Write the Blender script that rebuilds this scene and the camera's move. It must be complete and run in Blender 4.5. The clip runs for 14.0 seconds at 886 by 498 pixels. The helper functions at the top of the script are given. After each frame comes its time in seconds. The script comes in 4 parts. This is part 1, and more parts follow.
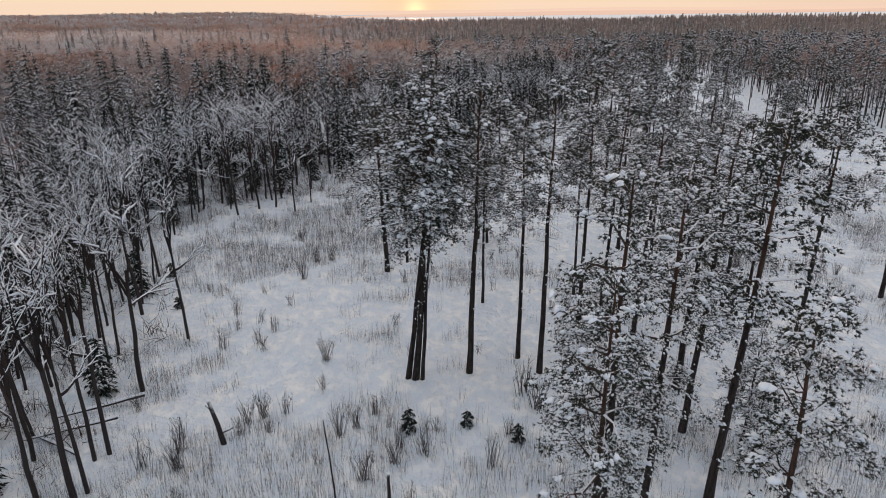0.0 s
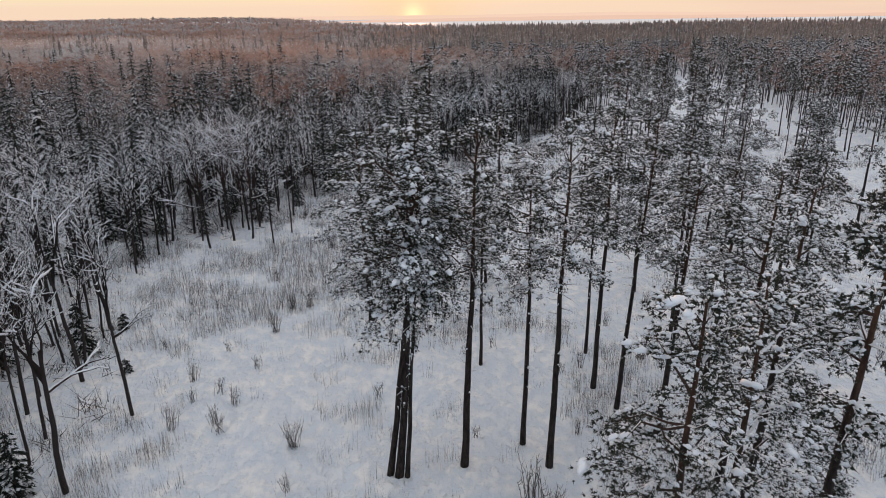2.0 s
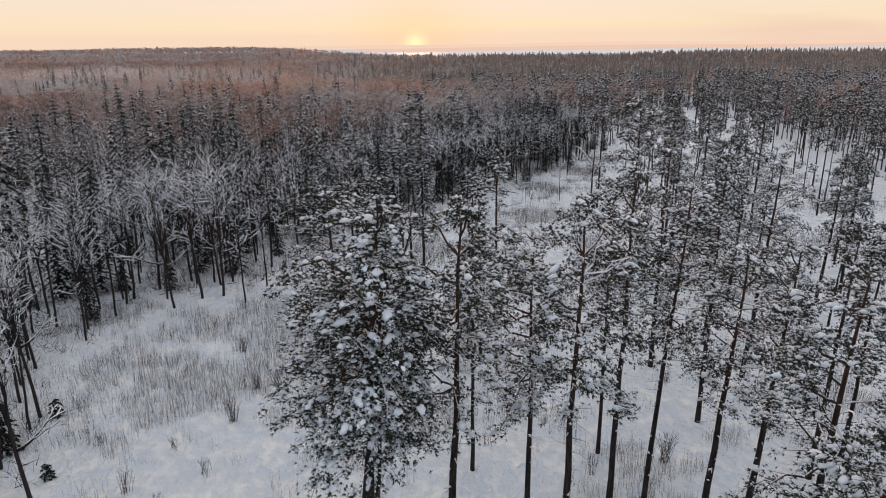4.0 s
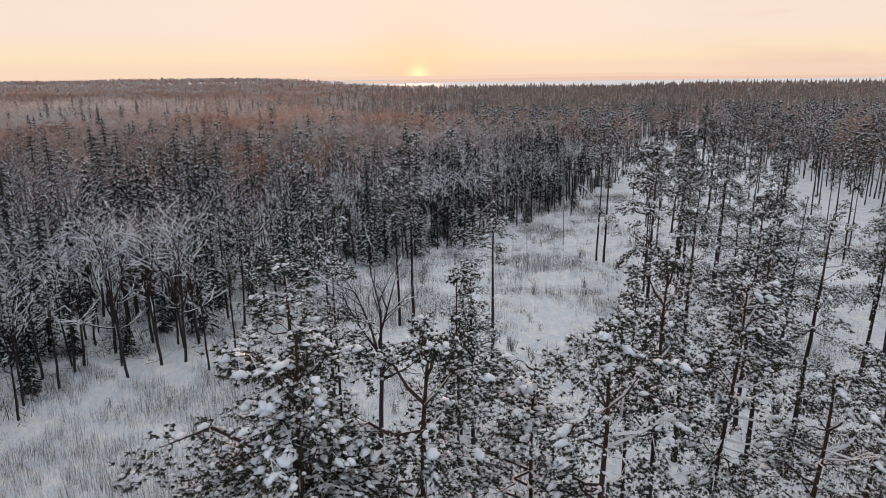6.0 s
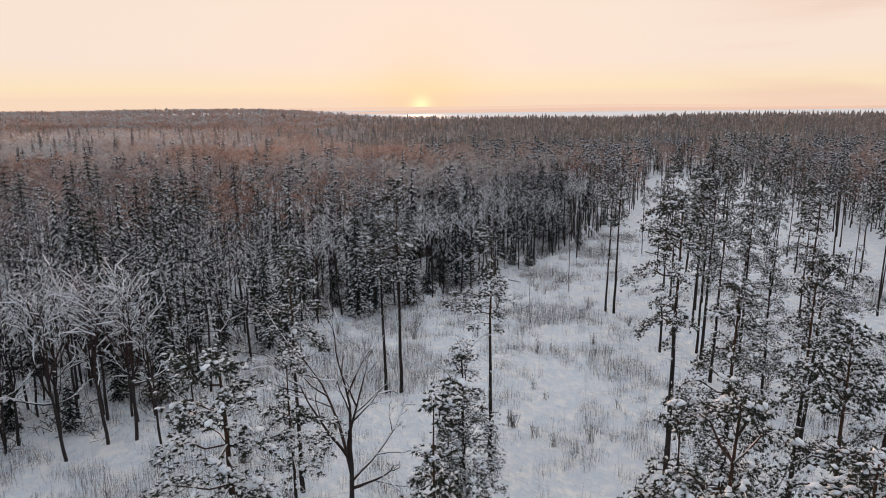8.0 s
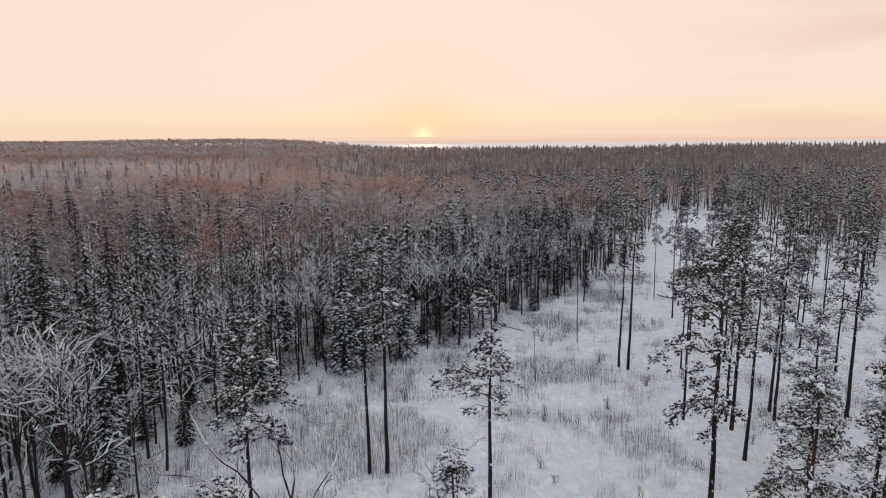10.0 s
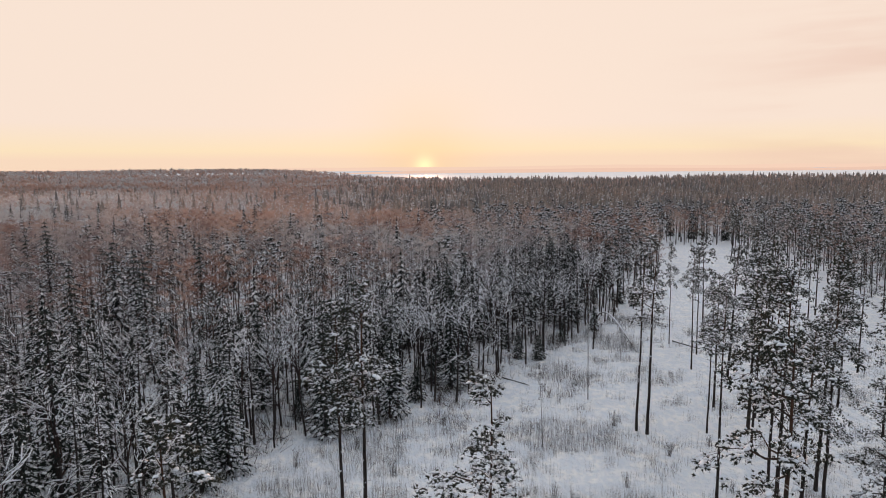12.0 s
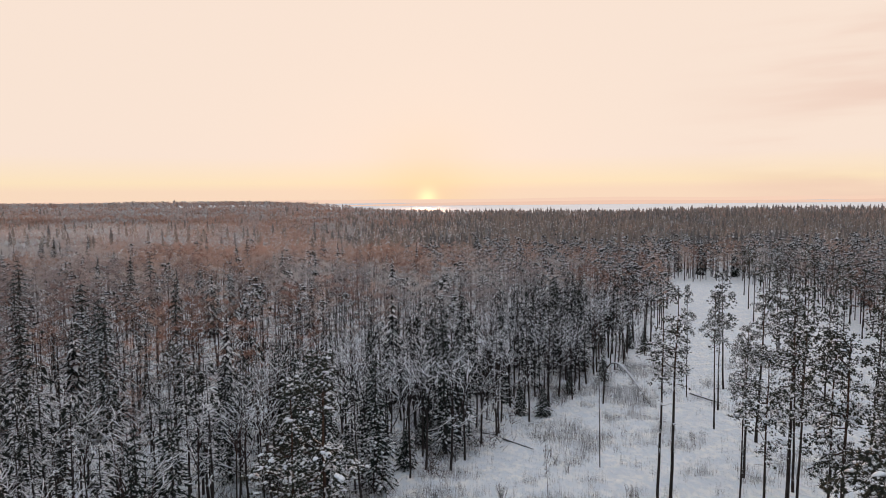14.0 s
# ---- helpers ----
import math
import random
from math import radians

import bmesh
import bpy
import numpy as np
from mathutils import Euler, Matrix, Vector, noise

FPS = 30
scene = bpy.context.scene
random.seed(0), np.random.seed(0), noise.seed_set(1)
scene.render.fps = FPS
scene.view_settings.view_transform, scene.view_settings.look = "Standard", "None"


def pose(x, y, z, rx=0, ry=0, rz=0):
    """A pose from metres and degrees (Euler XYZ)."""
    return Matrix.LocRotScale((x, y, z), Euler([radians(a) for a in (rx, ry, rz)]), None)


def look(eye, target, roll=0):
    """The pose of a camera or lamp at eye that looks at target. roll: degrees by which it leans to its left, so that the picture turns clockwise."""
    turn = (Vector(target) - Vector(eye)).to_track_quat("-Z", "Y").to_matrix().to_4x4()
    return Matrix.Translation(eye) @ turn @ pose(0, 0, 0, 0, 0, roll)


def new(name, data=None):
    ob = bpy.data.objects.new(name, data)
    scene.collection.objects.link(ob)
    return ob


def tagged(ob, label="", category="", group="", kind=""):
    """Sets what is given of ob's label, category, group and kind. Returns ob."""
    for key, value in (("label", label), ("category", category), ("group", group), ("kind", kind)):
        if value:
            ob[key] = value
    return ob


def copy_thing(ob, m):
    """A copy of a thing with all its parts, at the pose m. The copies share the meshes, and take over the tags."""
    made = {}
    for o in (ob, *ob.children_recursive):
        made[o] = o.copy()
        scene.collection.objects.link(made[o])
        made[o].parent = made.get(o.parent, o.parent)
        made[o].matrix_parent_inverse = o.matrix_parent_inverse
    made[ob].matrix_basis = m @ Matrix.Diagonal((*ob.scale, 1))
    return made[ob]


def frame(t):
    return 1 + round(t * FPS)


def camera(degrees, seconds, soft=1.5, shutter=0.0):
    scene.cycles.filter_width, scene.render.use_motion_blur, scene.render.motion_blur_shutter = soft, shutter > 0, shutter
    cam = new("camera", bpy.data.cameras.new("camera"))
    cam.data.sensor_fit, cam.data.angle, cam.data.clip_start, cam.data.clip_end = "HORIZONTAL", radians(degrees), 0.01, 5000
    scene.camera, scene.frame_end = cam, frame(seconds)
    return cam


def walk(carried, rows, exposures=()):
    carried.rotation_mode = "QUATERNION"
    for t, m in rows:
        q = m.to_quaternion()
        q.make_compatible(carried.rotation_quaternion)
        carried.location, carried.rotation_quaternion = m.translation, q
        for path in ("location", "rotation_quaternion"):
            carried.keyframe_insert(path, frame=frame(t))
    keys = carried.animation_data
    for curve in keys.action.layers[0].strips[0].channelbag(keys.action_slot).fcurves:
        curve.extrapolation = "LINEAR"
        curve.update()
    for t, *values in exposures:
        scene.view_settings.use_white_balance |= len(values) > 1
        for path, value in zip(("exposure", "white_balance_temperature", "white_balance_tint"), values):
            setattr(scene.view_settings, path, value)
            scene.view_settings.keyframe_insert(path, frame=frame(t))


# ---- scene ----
cam = camera(67.0, 14.0, soft=1.0)
# seconds, eye x y z, then yaw, pitch and roll in degrees
PATH_ROWS = [
    (0, 0.155, -3.526, 25.234, 0.099, -19.670, -0.681),
    (0.5, 0.211, -1.162, 25.435, 0.032, -19.760, -0.706),
    (1, 0.337, 1.168, 25.629, -0.010, -19.788, -0.725),
    (1.5, 0.520, 3.469, 25.816, -0.032, -19.744, -0.739),
    (2, 0.749, 5.743, 25.998, -0.036, -19.313, -0.747),
    (2.5, 1.013, 7.996, 26.174, -0.026, -18.771, -0.751),
    (3, 1.302, 10.229, 26.345, -0.004, -18.208, -0.751),
    (5.5, 2.849, 21.229, 27.137, 0.196, -15.194, -0.702),
    (6, 3.138, 23.413, 27.286, 0.241, -14.572, -0.685),
    (6.5, 3.411, 25.597, 27.433, 0.285, -13.948, -0.667),
    (7, 3.666, 27.782, 27.578, 0.327, -13.324, -0.648),
    (7.5, 3.902, 29.970, 27.721, 0.365, -12.700, -0.628),
    (8, 4.118, 32.161, 27.864, 0.401, -12.078, -0.609),
    (10.5, 4.973, 43.194, 28.579, 0.536, -8.973, -0.525),
    (11, 5.124, 45.416, 28.725, 0.560, -8.346, -0.513),
    (11.5, 5.283, 47.644, 28.874, 0.584, -7.713, -0.505),
    (12, 5.455, 49.875, 29.024, 0.612, -7.070, -0.500),
    (12.5, 5.651, 52.109, 29.178, 0.645, -6.416, -0.498),
    (13, 5.879, 54.344, 29.335, 0.686, -5.747, -0.500),
    (13.5, 6.149, 56.579, 29.496, 0.736, -5.059, -0.507),
    (14, 6.474, 58.811, 29.661, 0.798, -4.347, -0.519),
]


def drone(x, y, z, yaw, pitch, roll):
    a, b = radians(yaw), radians(pitch)
    ahead = Vector((-math.sin(a) * math.cos(b), math.cos(a) * math.cos(b), math.sin(b)))
    eye = Vector((x, y, z))
    return look(eye, eye + ahead, roll)


walk(cam, [(t, drone(*row)) for t, *row in PATH_ROWS])

# ---------------------------------------------------------------- light
SUN_TURN, SUN_RISE = radians(2.1), radians(1.2)      # towards +y, a little to the left, just over the horizon
TO_SUN = Vector((-math.sin(SUN_TURN) * math.cos(SUN_RISE), math.cos(SUN_TURN) * math.cos(SUN_RISE), math.sin(SUN_RISE)))
SUN_GLOW = Vector((-math.sin(SUN_TURN), math.cos(SUN_TURN), 0.0))   # the disc itself is down in the haze of the horizon


def build_world():
    w = bpy.data.worlds.new("winter_sky")
    scene.world = w
    w.use_nodes = True
    nt = w.node_tree
    nt.nodes.clear()
    N, L = nt.nodes.new, nt.links.new

    def ramp(stops, interp="EASE"):
        r = N("ShaderNodeValToRGB")
        r.color_ramp.interpolation = interp
        while len(r.color_ramp.elements) < len(stops):
            r.color_ramp.elements.new(0.5)
        for e, (p, c) in zip(r.color_ramp.elements, stops):
            e.position, e.color = p, (*c, 1)
        return r

    def maths(op, a, b=None, clamp=False):
        m = N("ShaderNodeMath")
        m.operation, m.use_clamp = op, clamp
        for i, v in enumerate((a, b)):
            if v is None:
                continue
            if isinstance(v, (int, float)):
                m.inputs[i].default_value = v
            else:
                L(v, m.inputs[i])
        return m.outputs[0]

    def mix(fac, a, b, mode="MIX"):
        m = N("ShaderNodeMix")
        m.data_type, m.blend_type = "RGBA", mode
        for s, v in ((m.inputs[0], fac), (m.inputs[6], a), (m.inputs[7], b)):
            if isinstance(v, (int, float)):
                s.default_value = v
            elif isinstance(v, tuple):
                s.default_value = (*v, 1)
            else:
                L(v, s)
        return m.outputs[2]

    co = N("ShaderNodeTexCoord")
    xyz = N("ShaderNodeSeparateXYZ")
    L(co.outputs["Generated"], xyz.inputs[0])
    dot = N("ShaderNodeVectorMath")
    dot.operation = "DOT_PRODUCT"
    L(co.outputs["Generated"], dot.inputs[0])
    dot.inputs[1].default_value = SUN_GLOW
    rise = maths("MAXIMUM", xyz.outputs[2], 0.0)
    # the clear sky of a low sun
    sky = N("ShaderNodeTexSky")
    sky.sky_type, sky.sun_disc = "NISHITA", False
    sky.sun_elevation, sky.sun_rotation = SUN_RISE, -SUN_TURN
    sky.air_density, sky.dust_density, sky.ozone_density = 1.0, 2.0, 2.0
    clear = mix(1.0, sky.outputs[0], (0.09, 0.09, 0.09), "MULTIPLY")
    # thin winter haze, cream towards the sun, blue-grey away from it and overhead
    front = ramp([(0.0, HAZE_LOW), (0.012, HAZE_LOW), (0.024, HAZE_GOLD), (0.06, HAZE_CREAM), (0.33, HAZE_CREAM), (0.62, HAZE_HIGH), (1.0, HAZE_TOP)], "LINEAR")
    L(rise, front.inputs[0])
    back = ramp([(0.0, HAZE_BACK), (0.35, HAZE_BACK), (1.0, HAZE_TOP)], "LINEAR")
    L(rise, back.inputs[0])
    facing = N("ShaderNodeMapRange")
    facing.interpolation_type = "SMOOTHSTEP"
    facing.inputs[1].default_value, facing.inputs[2].default_value = -0.3, 0.65
    L(dot.outputs["Value"], facing.inputs[0])
    haze = mix(facing.outputs[0], back.outputs[0], front.outputs[0])
    # one soft veil of pink cloud
    stretch = N("ShaderNodeMapping")
    stretch.inputs["Scale"].default_value = (1.5, 1.5, 13.0)
    L(co.outputs["Generated"], stretch.inputs[0])
    veil = N("ShaderNodeTexNoise")
    veil.inputs["Scale"].default_value, veil.inputs["Detail"].default_value = 1.7, 4.0
    L(stretch.outputs[0], veil.inputs[0])
    soft = N("ShaderNodeMapRange")
    soft.interpolation_type = "SMOOTHSTEP"
    soft.inputs[1].default_value, soft.inputs[2].default_value = 0.42, 0.68
    L(veil.outputs[0], soft.inputs[0])
    side = N("ShaderNodeMapRange")
    side.interpolation_type = "SMOOTHSTEP"
    side.inputs[1].default_value, side.inputs[2].default_value = 0.25, 0.6
    L(xyz.outputs[0], side.inputs[0])
    cloud = maths("MULTIPLY", maths("MULTIPLY", soft.outputs[0], side.outputs[0]), 0.55)
    haze = mix(cloud, haze, (0.84, 0.56, 0.46))
    # glow round the low sun
    near = maths("MULTIPLY", maths("POWER", maths("MAXIMUM", dot.outputs["Value"], 0.0), 11000.0), 0.7)
    wide = maths("POWER", maths("MAXIMUM", dot.outputs["Value"], 0.0), 320.0)
    total = mix(0.94, clear, haze)
    total = mix(maths("MULTIPLY", wide, 0.35), total, (1.0, 0.66, 0.28), "MIX")
    total = mix(near, total, (1.5, 1.15, 0.62), "MIX")
    bg = N("ShaderNodeBackground")
    L(total, bg.inputs[0])
    bg.inputs[1].default_value = 1.0
    L(bg.outputs[0], N("ShaderNodeOutputWorld").inputs[0])


HAZE_LOW, HAZE_GOLD, HAZE_CREAM = (1.0, 0.75, 0.56), (1.03, 0.82, 0.56), (1.0, 0.815, 0.69)
HAZE_HIGH, HAZE_TOP, HAZE_BACK = (0.97, 0.89, 0.85), (0.86, 0.89, 0.95), (0.50, 0.605, 0.76)
build_world()
sun = new("sun", bpy.data.lights.new("sun", "SUN"))
sun.data.energy, sun.data.angle, sun.data.color = 3.0, radians(2.0), (1.0, 0.50, 0.26)
sun.matrix_world = look(TO_SUN * 100, (0, 0, 0))
scene.view_settings.exposure = 0.0


# ---------------------------------------------------------------- materials
class Mat:
    """A node material, with short ways to add nodes."""

    def __init__(self, name, rough=0.8, spec=0.3):
        self.m = bpy.data.materials.new(name)
        self.m.use_nodes = True
        self.nt = self.m.node_tree
        self.b = self.nt.nodes["Principled BSDF"]
        self.b.inputs["Roughness"].default_value = rough
        self.b.inputs["Specular IOR Level"].default_value = spec

    def node(self, kind):
        return self.nt.nodes.new(kind)

    def link(self, a, b):
        self.nt.links.new(a, b)

    def coords(self, which="Object"):
        return self.node("ShaderNodeTexCoord").outputs[which]

    def position(self):
        return self.node("ShaderNodeNewGeometry").outputs["Position"]

    def noise(self, scale, detail=4.0, rough=0.55, co=None, stretch=None):
        n = self.node("ShaderNodeTexNoise")
        n.inputs["Scale"].default_value, n.inputs["Detail"].default_value, n.inputs["Roughness"].default_value = scale, detail, rough
        co = co or self.position()
        if stretch:
            mp = self.node("ShaderNodeMapping")
            mp.inputs["Scale"].default_value = stretch
            self.link(co, mp.inputs[0])
            co = mp.outputs[0]
        self.link(co, n.inputs["Vector"])
        return n.outputs["Fac"]

    def span(self, value, a, b, c=0.0, d=1.0):
        n = self.node("ShaderNodeMapRange")
        n.interpolation_type = "SMOOTHSTEP"
        for i, v in enumerate((a, b, c, d)):
            n.inputs[i + 1].default_value = v
        self.link(value, n.inputs[0])
        return n.outputs[0]

    def maths(self, op, a, b):
        n = self.node("ShaderNodeMath")
        n.operation = op
        for s, v in zip(n.inputs, (a, b)):
            if isinstance(v, (int, float)):
                s.default_value = v
            else:
                self.link(v, s)
        return n.outputs[0]

    def mix(self, fac, a, b):
        n = self.node("ShaderNodeMix")
        n.data_type = "RGBA"
        for s, v in ((n.inputs[0], fac), (n.inputs[6], a), (n.inputs[7], b)):
            if isinstance(v, (int, float)):
                s.default_value = v
            elif isinstance(v, tuple):
                s.default_value = (*v, 1)
            else:
                self.link(v, s)
        return n.outputs[2]

    def upward(self):
        x = self.node("ShaderNodeSeparateXYZ")
        self.link(self.node("ShaderNodeNewGeometry").outputs["Normal"], x.inputs[0])
        return x.outputs[2]

    def island(self):
        return self.node("ShaderNodeNewGeometry").outputs["Random Per Island"]

    def chance(self):
        return self.node("ShaderNodeObjectInfo").outputs["Random"]

    def color(self, c):
        if isinstance(c, tuple):
            self.b.inputs["Base Color"].default_value = (*c, 1)
        else:
            self.link(c, self.b.inputs["Base Color"])

    def bump(self, height, strength=0.5, distance=0.05):
        n = self.node("ShaderNodeBump")
        n.inputs["Strength"].default_value, n.inputs["Distance"].default_value = strength, distance
        self.link(height, n.inputs["Height"])
        self.link(n.outputs[0], self.b.inputs["Normal"])


SNOW = (0.86, 0.865, 0.87)


def snow_ground_material():
    k = Mat("snow_field", 0.75, 0.25)
    big, fine = k.noise(0.35, 5.0), k.noise(3.2, 6.0)
    # blue and cream casts of sky light on snow, put into the colour
    tint = k.mix(k.span(big, 0.35, 0.7), (0.74, 0.77, 0.81), (0.89, 0.88, 0.86))
    drift = k.span(k.noise(1.3, 4.0, 0.6, None, (1.0, 0.7, 1.0)), 0.38, 0.62)
    # lows between drifts coloured bluer, shade painted in to bring out the relief
    tint = k.mix(drift, k.mix(0.6, tint, (0.60, 0.67, 0.75)), tint)
    litter = k.span(k.noise(1.1, 8.0, 0.75), 0.54, 0.76, 0.0, 0.3)
    k.color(k.mix(litter, tint, (0.42, 0.41, 0.42)))
    k.bump(k.maths("ADD", k.maths("MULTIPLY", fine, 0.4), k.maths("ADD", big, k.maths("MULTIPLY", drift, 0.35))), 0.85, 0.45)
    return k.m


def snow_cover_material():
    k = Mat("snow_cover", 0.7, 0.25)
    k.color(k.mix(k.span(k.noise(4.0, 4.0), 0.3, 0.7), (0.76, 0.79, 0.84), SNOW))
    k.bump(k.noise(9.0, 4.0), 0.4, 0.05)
    return k.m


def snowy(name, dark, dark2, lo, hi, rough=0.85, grain=2.5, cover=0.9, thin=0.0, patch=0.0):
    """Bark, twigs or needles with snow lying where they face up. patch: how far tone and snow change from one stand of trees to the next."""
    k = Mat(name, rough, 0.2)
    wood = k.mix(k.island(), dark, dark2)
    wood = k.mix(k.span(k.noise(grain * 4, 3.0), 0.3, 0.7, 0.0, 0.35), wood, tuple(0.5 * c for c in dark))
    amount = k.maths("ADD", k.upward(), k.maths("MULTIPLY", k.maths("SUBTRACT", k.noise(grain, 2.0), 0.5), 0.7))
    amount = k.maths("ADD", amount, k.maths("MULTIPLY", k.maths("SUBTRACT", k.island(), 0.5), 0.5))
    if patch:
        stand_ = k.noise(0.045, 2.0)
        amount = k.maths("ADD", amount, k.maths("MULTIPLY", k.maths("SUBTRACT", stand_, 0.5), 2.2 * patch))
        amount = k.maths("ADD", amount, k.maths("MULTIPLY", k.maths("SUBTRACT", k.noise(0.2, 1.0), 0.5), 2.4 * patch))
        grey = tuple(0.55 * sum(dark) / 3 + 0.12 * c for c in dark)
        wood = k.mix(k.span(stand_, 0.42, 0.62, 0.0, 0.8), wood, grey)
    tone = k.mix(k.span(amount, lo, hi, 0.0, cover), wood, SNOW)
    k.color(tone)
    if thin:
        through_, both = k.node("ShaderNodeBsdfTranslucent"), k.node("ShaderNodeMixShader")
        k.link(tone, through_.inputs[0])
        both.inputs[0].default_value = thin
        k.link(k.b.outputs[0], both.inputs[1])
        k.link(through_.outputs[0], both.inputs[2])
        k.link(both.outputs[0], k.nt.nodes["Material Output"].inputs[0])
    return k.m


def pine_bark_material():
    k = Mat("pine_bark", 0.95, 0.1)
    z = k.node("ShaderNodeSeparateXYZ")
    k.link(k.coords(), z.inputs[0])
    grain = k.noise(7.0, 6.0, 0.65, k.coords(), (1, 1, 0.25))
    low = k.mix(k.span(grain, 0.35, 0.65), (0.018, 0.014, 0.013), (0.052, 0.040, 0.035))
    high = k.mix(k.span(grain, 0.3, 0.7), (0.04, 0.024, 0.018), (0.10, 0.054, 0.035))
    k.color(k.mix(k.span(z.outputs[2], 9.0, 17.0), low, high))
    k.bump(grain, 0.8, 0.05)
    return k.m


def canopy(name, brown, brown2, frost):
    """Fine leafless twigs seen as one soft mass: red-brown stands, and others grey with rime."""
    k = Mat(name, 0.95, 0.1)
    wood = k.mix(k.island(), brown, brown2)
    rime = k.maths("ADD", k.span(k.noise(0.028, 2.0), 0.42, 0.62, 0.0, 0.6), k.span(k.noise(0.15, 2.0), 0.5, 0.75, 0.0, 0.3))
    rime = k.maths("ADD", rime, k.span(k.noise(0.007, 3.0), 0.45, 0.62, -0.1, 0.4))
    tone = k.mix(rime, wood, frost)
    k.color(tone)
    through_, both = k.node("ShaderNodeBsdfTranslucent"), k.node("ShaderNodeMixShader")
    k.link(tone, through_.inputs[0])
    both.inputs[0].default_value = 0.5
    k.link(k.b.outputs[0], both.inputs[1])
    k.link(through_.outputs[0], both.inputs[2])
    k.link(both.outputs[0], k.nt.nodes["Material Output"].inputs[0])
    return k.m


GROUND_SNOW = snow_ground_material()
SNOW_COVER = snow_cover_material()
PINE_BARK = pine_bark_material()
LIMB = snowy("snowy_limb", (0.045, 0.032, 0.027), (0.09, 0.055, 0.04), 0.2, 0.65)
NEEDLES = snowy("pine_needles", (0.017, 0.026, 0.020), (0.058, 0.054, 0.036), 0.85, 1.4, 0.7, 3.0, 0.55, 0.22)
SPRUCE = snowy("spruce_needles", (0.012, 0.019, 0.016), (0.030, 0.036, 0.026), 0.78, 1.2, 0.7, 2.5, 0.85, 0.15)
BARE_BARK = snowy("bare_bark", (0.026, 0.021, 0.020), (0.055, 0.044, 0.040), 0.5, 0.95)
TWIGS = snowy("bare_twigs", (0.035, 0.025, 0.023), (0.10, 0.062, 0.052), 0.8, 1.2, 0.85, 0.9, 0.8, 0.3, 0.1)
STEMS = snowy("dry_stems", (0.05, 0.044, 0.043), (0.15, 0.125, 0.115), 0.8, 1.2, 0.85, 2.5, 0.7, 0.2)
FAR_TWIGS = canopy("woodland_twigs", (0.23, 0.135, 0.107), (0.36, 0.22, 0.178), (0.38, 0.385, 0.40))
# distance haze put into the base colour: paler twigs and needles for far trees
HAZED_TWIGS = canopy("hazed_canopy", (0.42, 0.29, 0.235), (0.55, 0.395, 0.33), (0.56, 0.56, 0.56))
HAZED_NEEDLES = snowy("hazed_needles", (0.36, 0.30, 0.26), (0.50, 0.42, 0.36), 0.1, 1.3, 0.8, 0.2, 0.6, 0.5, 0.3)
FROST_TWIGS = snowy("frosted_twigs", (0.075, 0.052, 0.046), (0.15, 0.10, 0.085), 0.25, 0.75, 0.9, 0.5, 0.95, 0.25, 0.25)
DARK_BOUGHS = snowy("dark_boughs", (0.013, 0.018, 0.016), (0.034, 0.035, 0.029), 0.85, 1.25, 0.9, 0.6, 0.8, 0.15, 0.1)
FAR_NEEDLES = snowy("woodland_needles", (0.014, 0.021, 0.017), (0.040, 0.043, 0.031), 0.6, 1.1, 0.8, 0.6, 0.9, 0.25, 0.2)



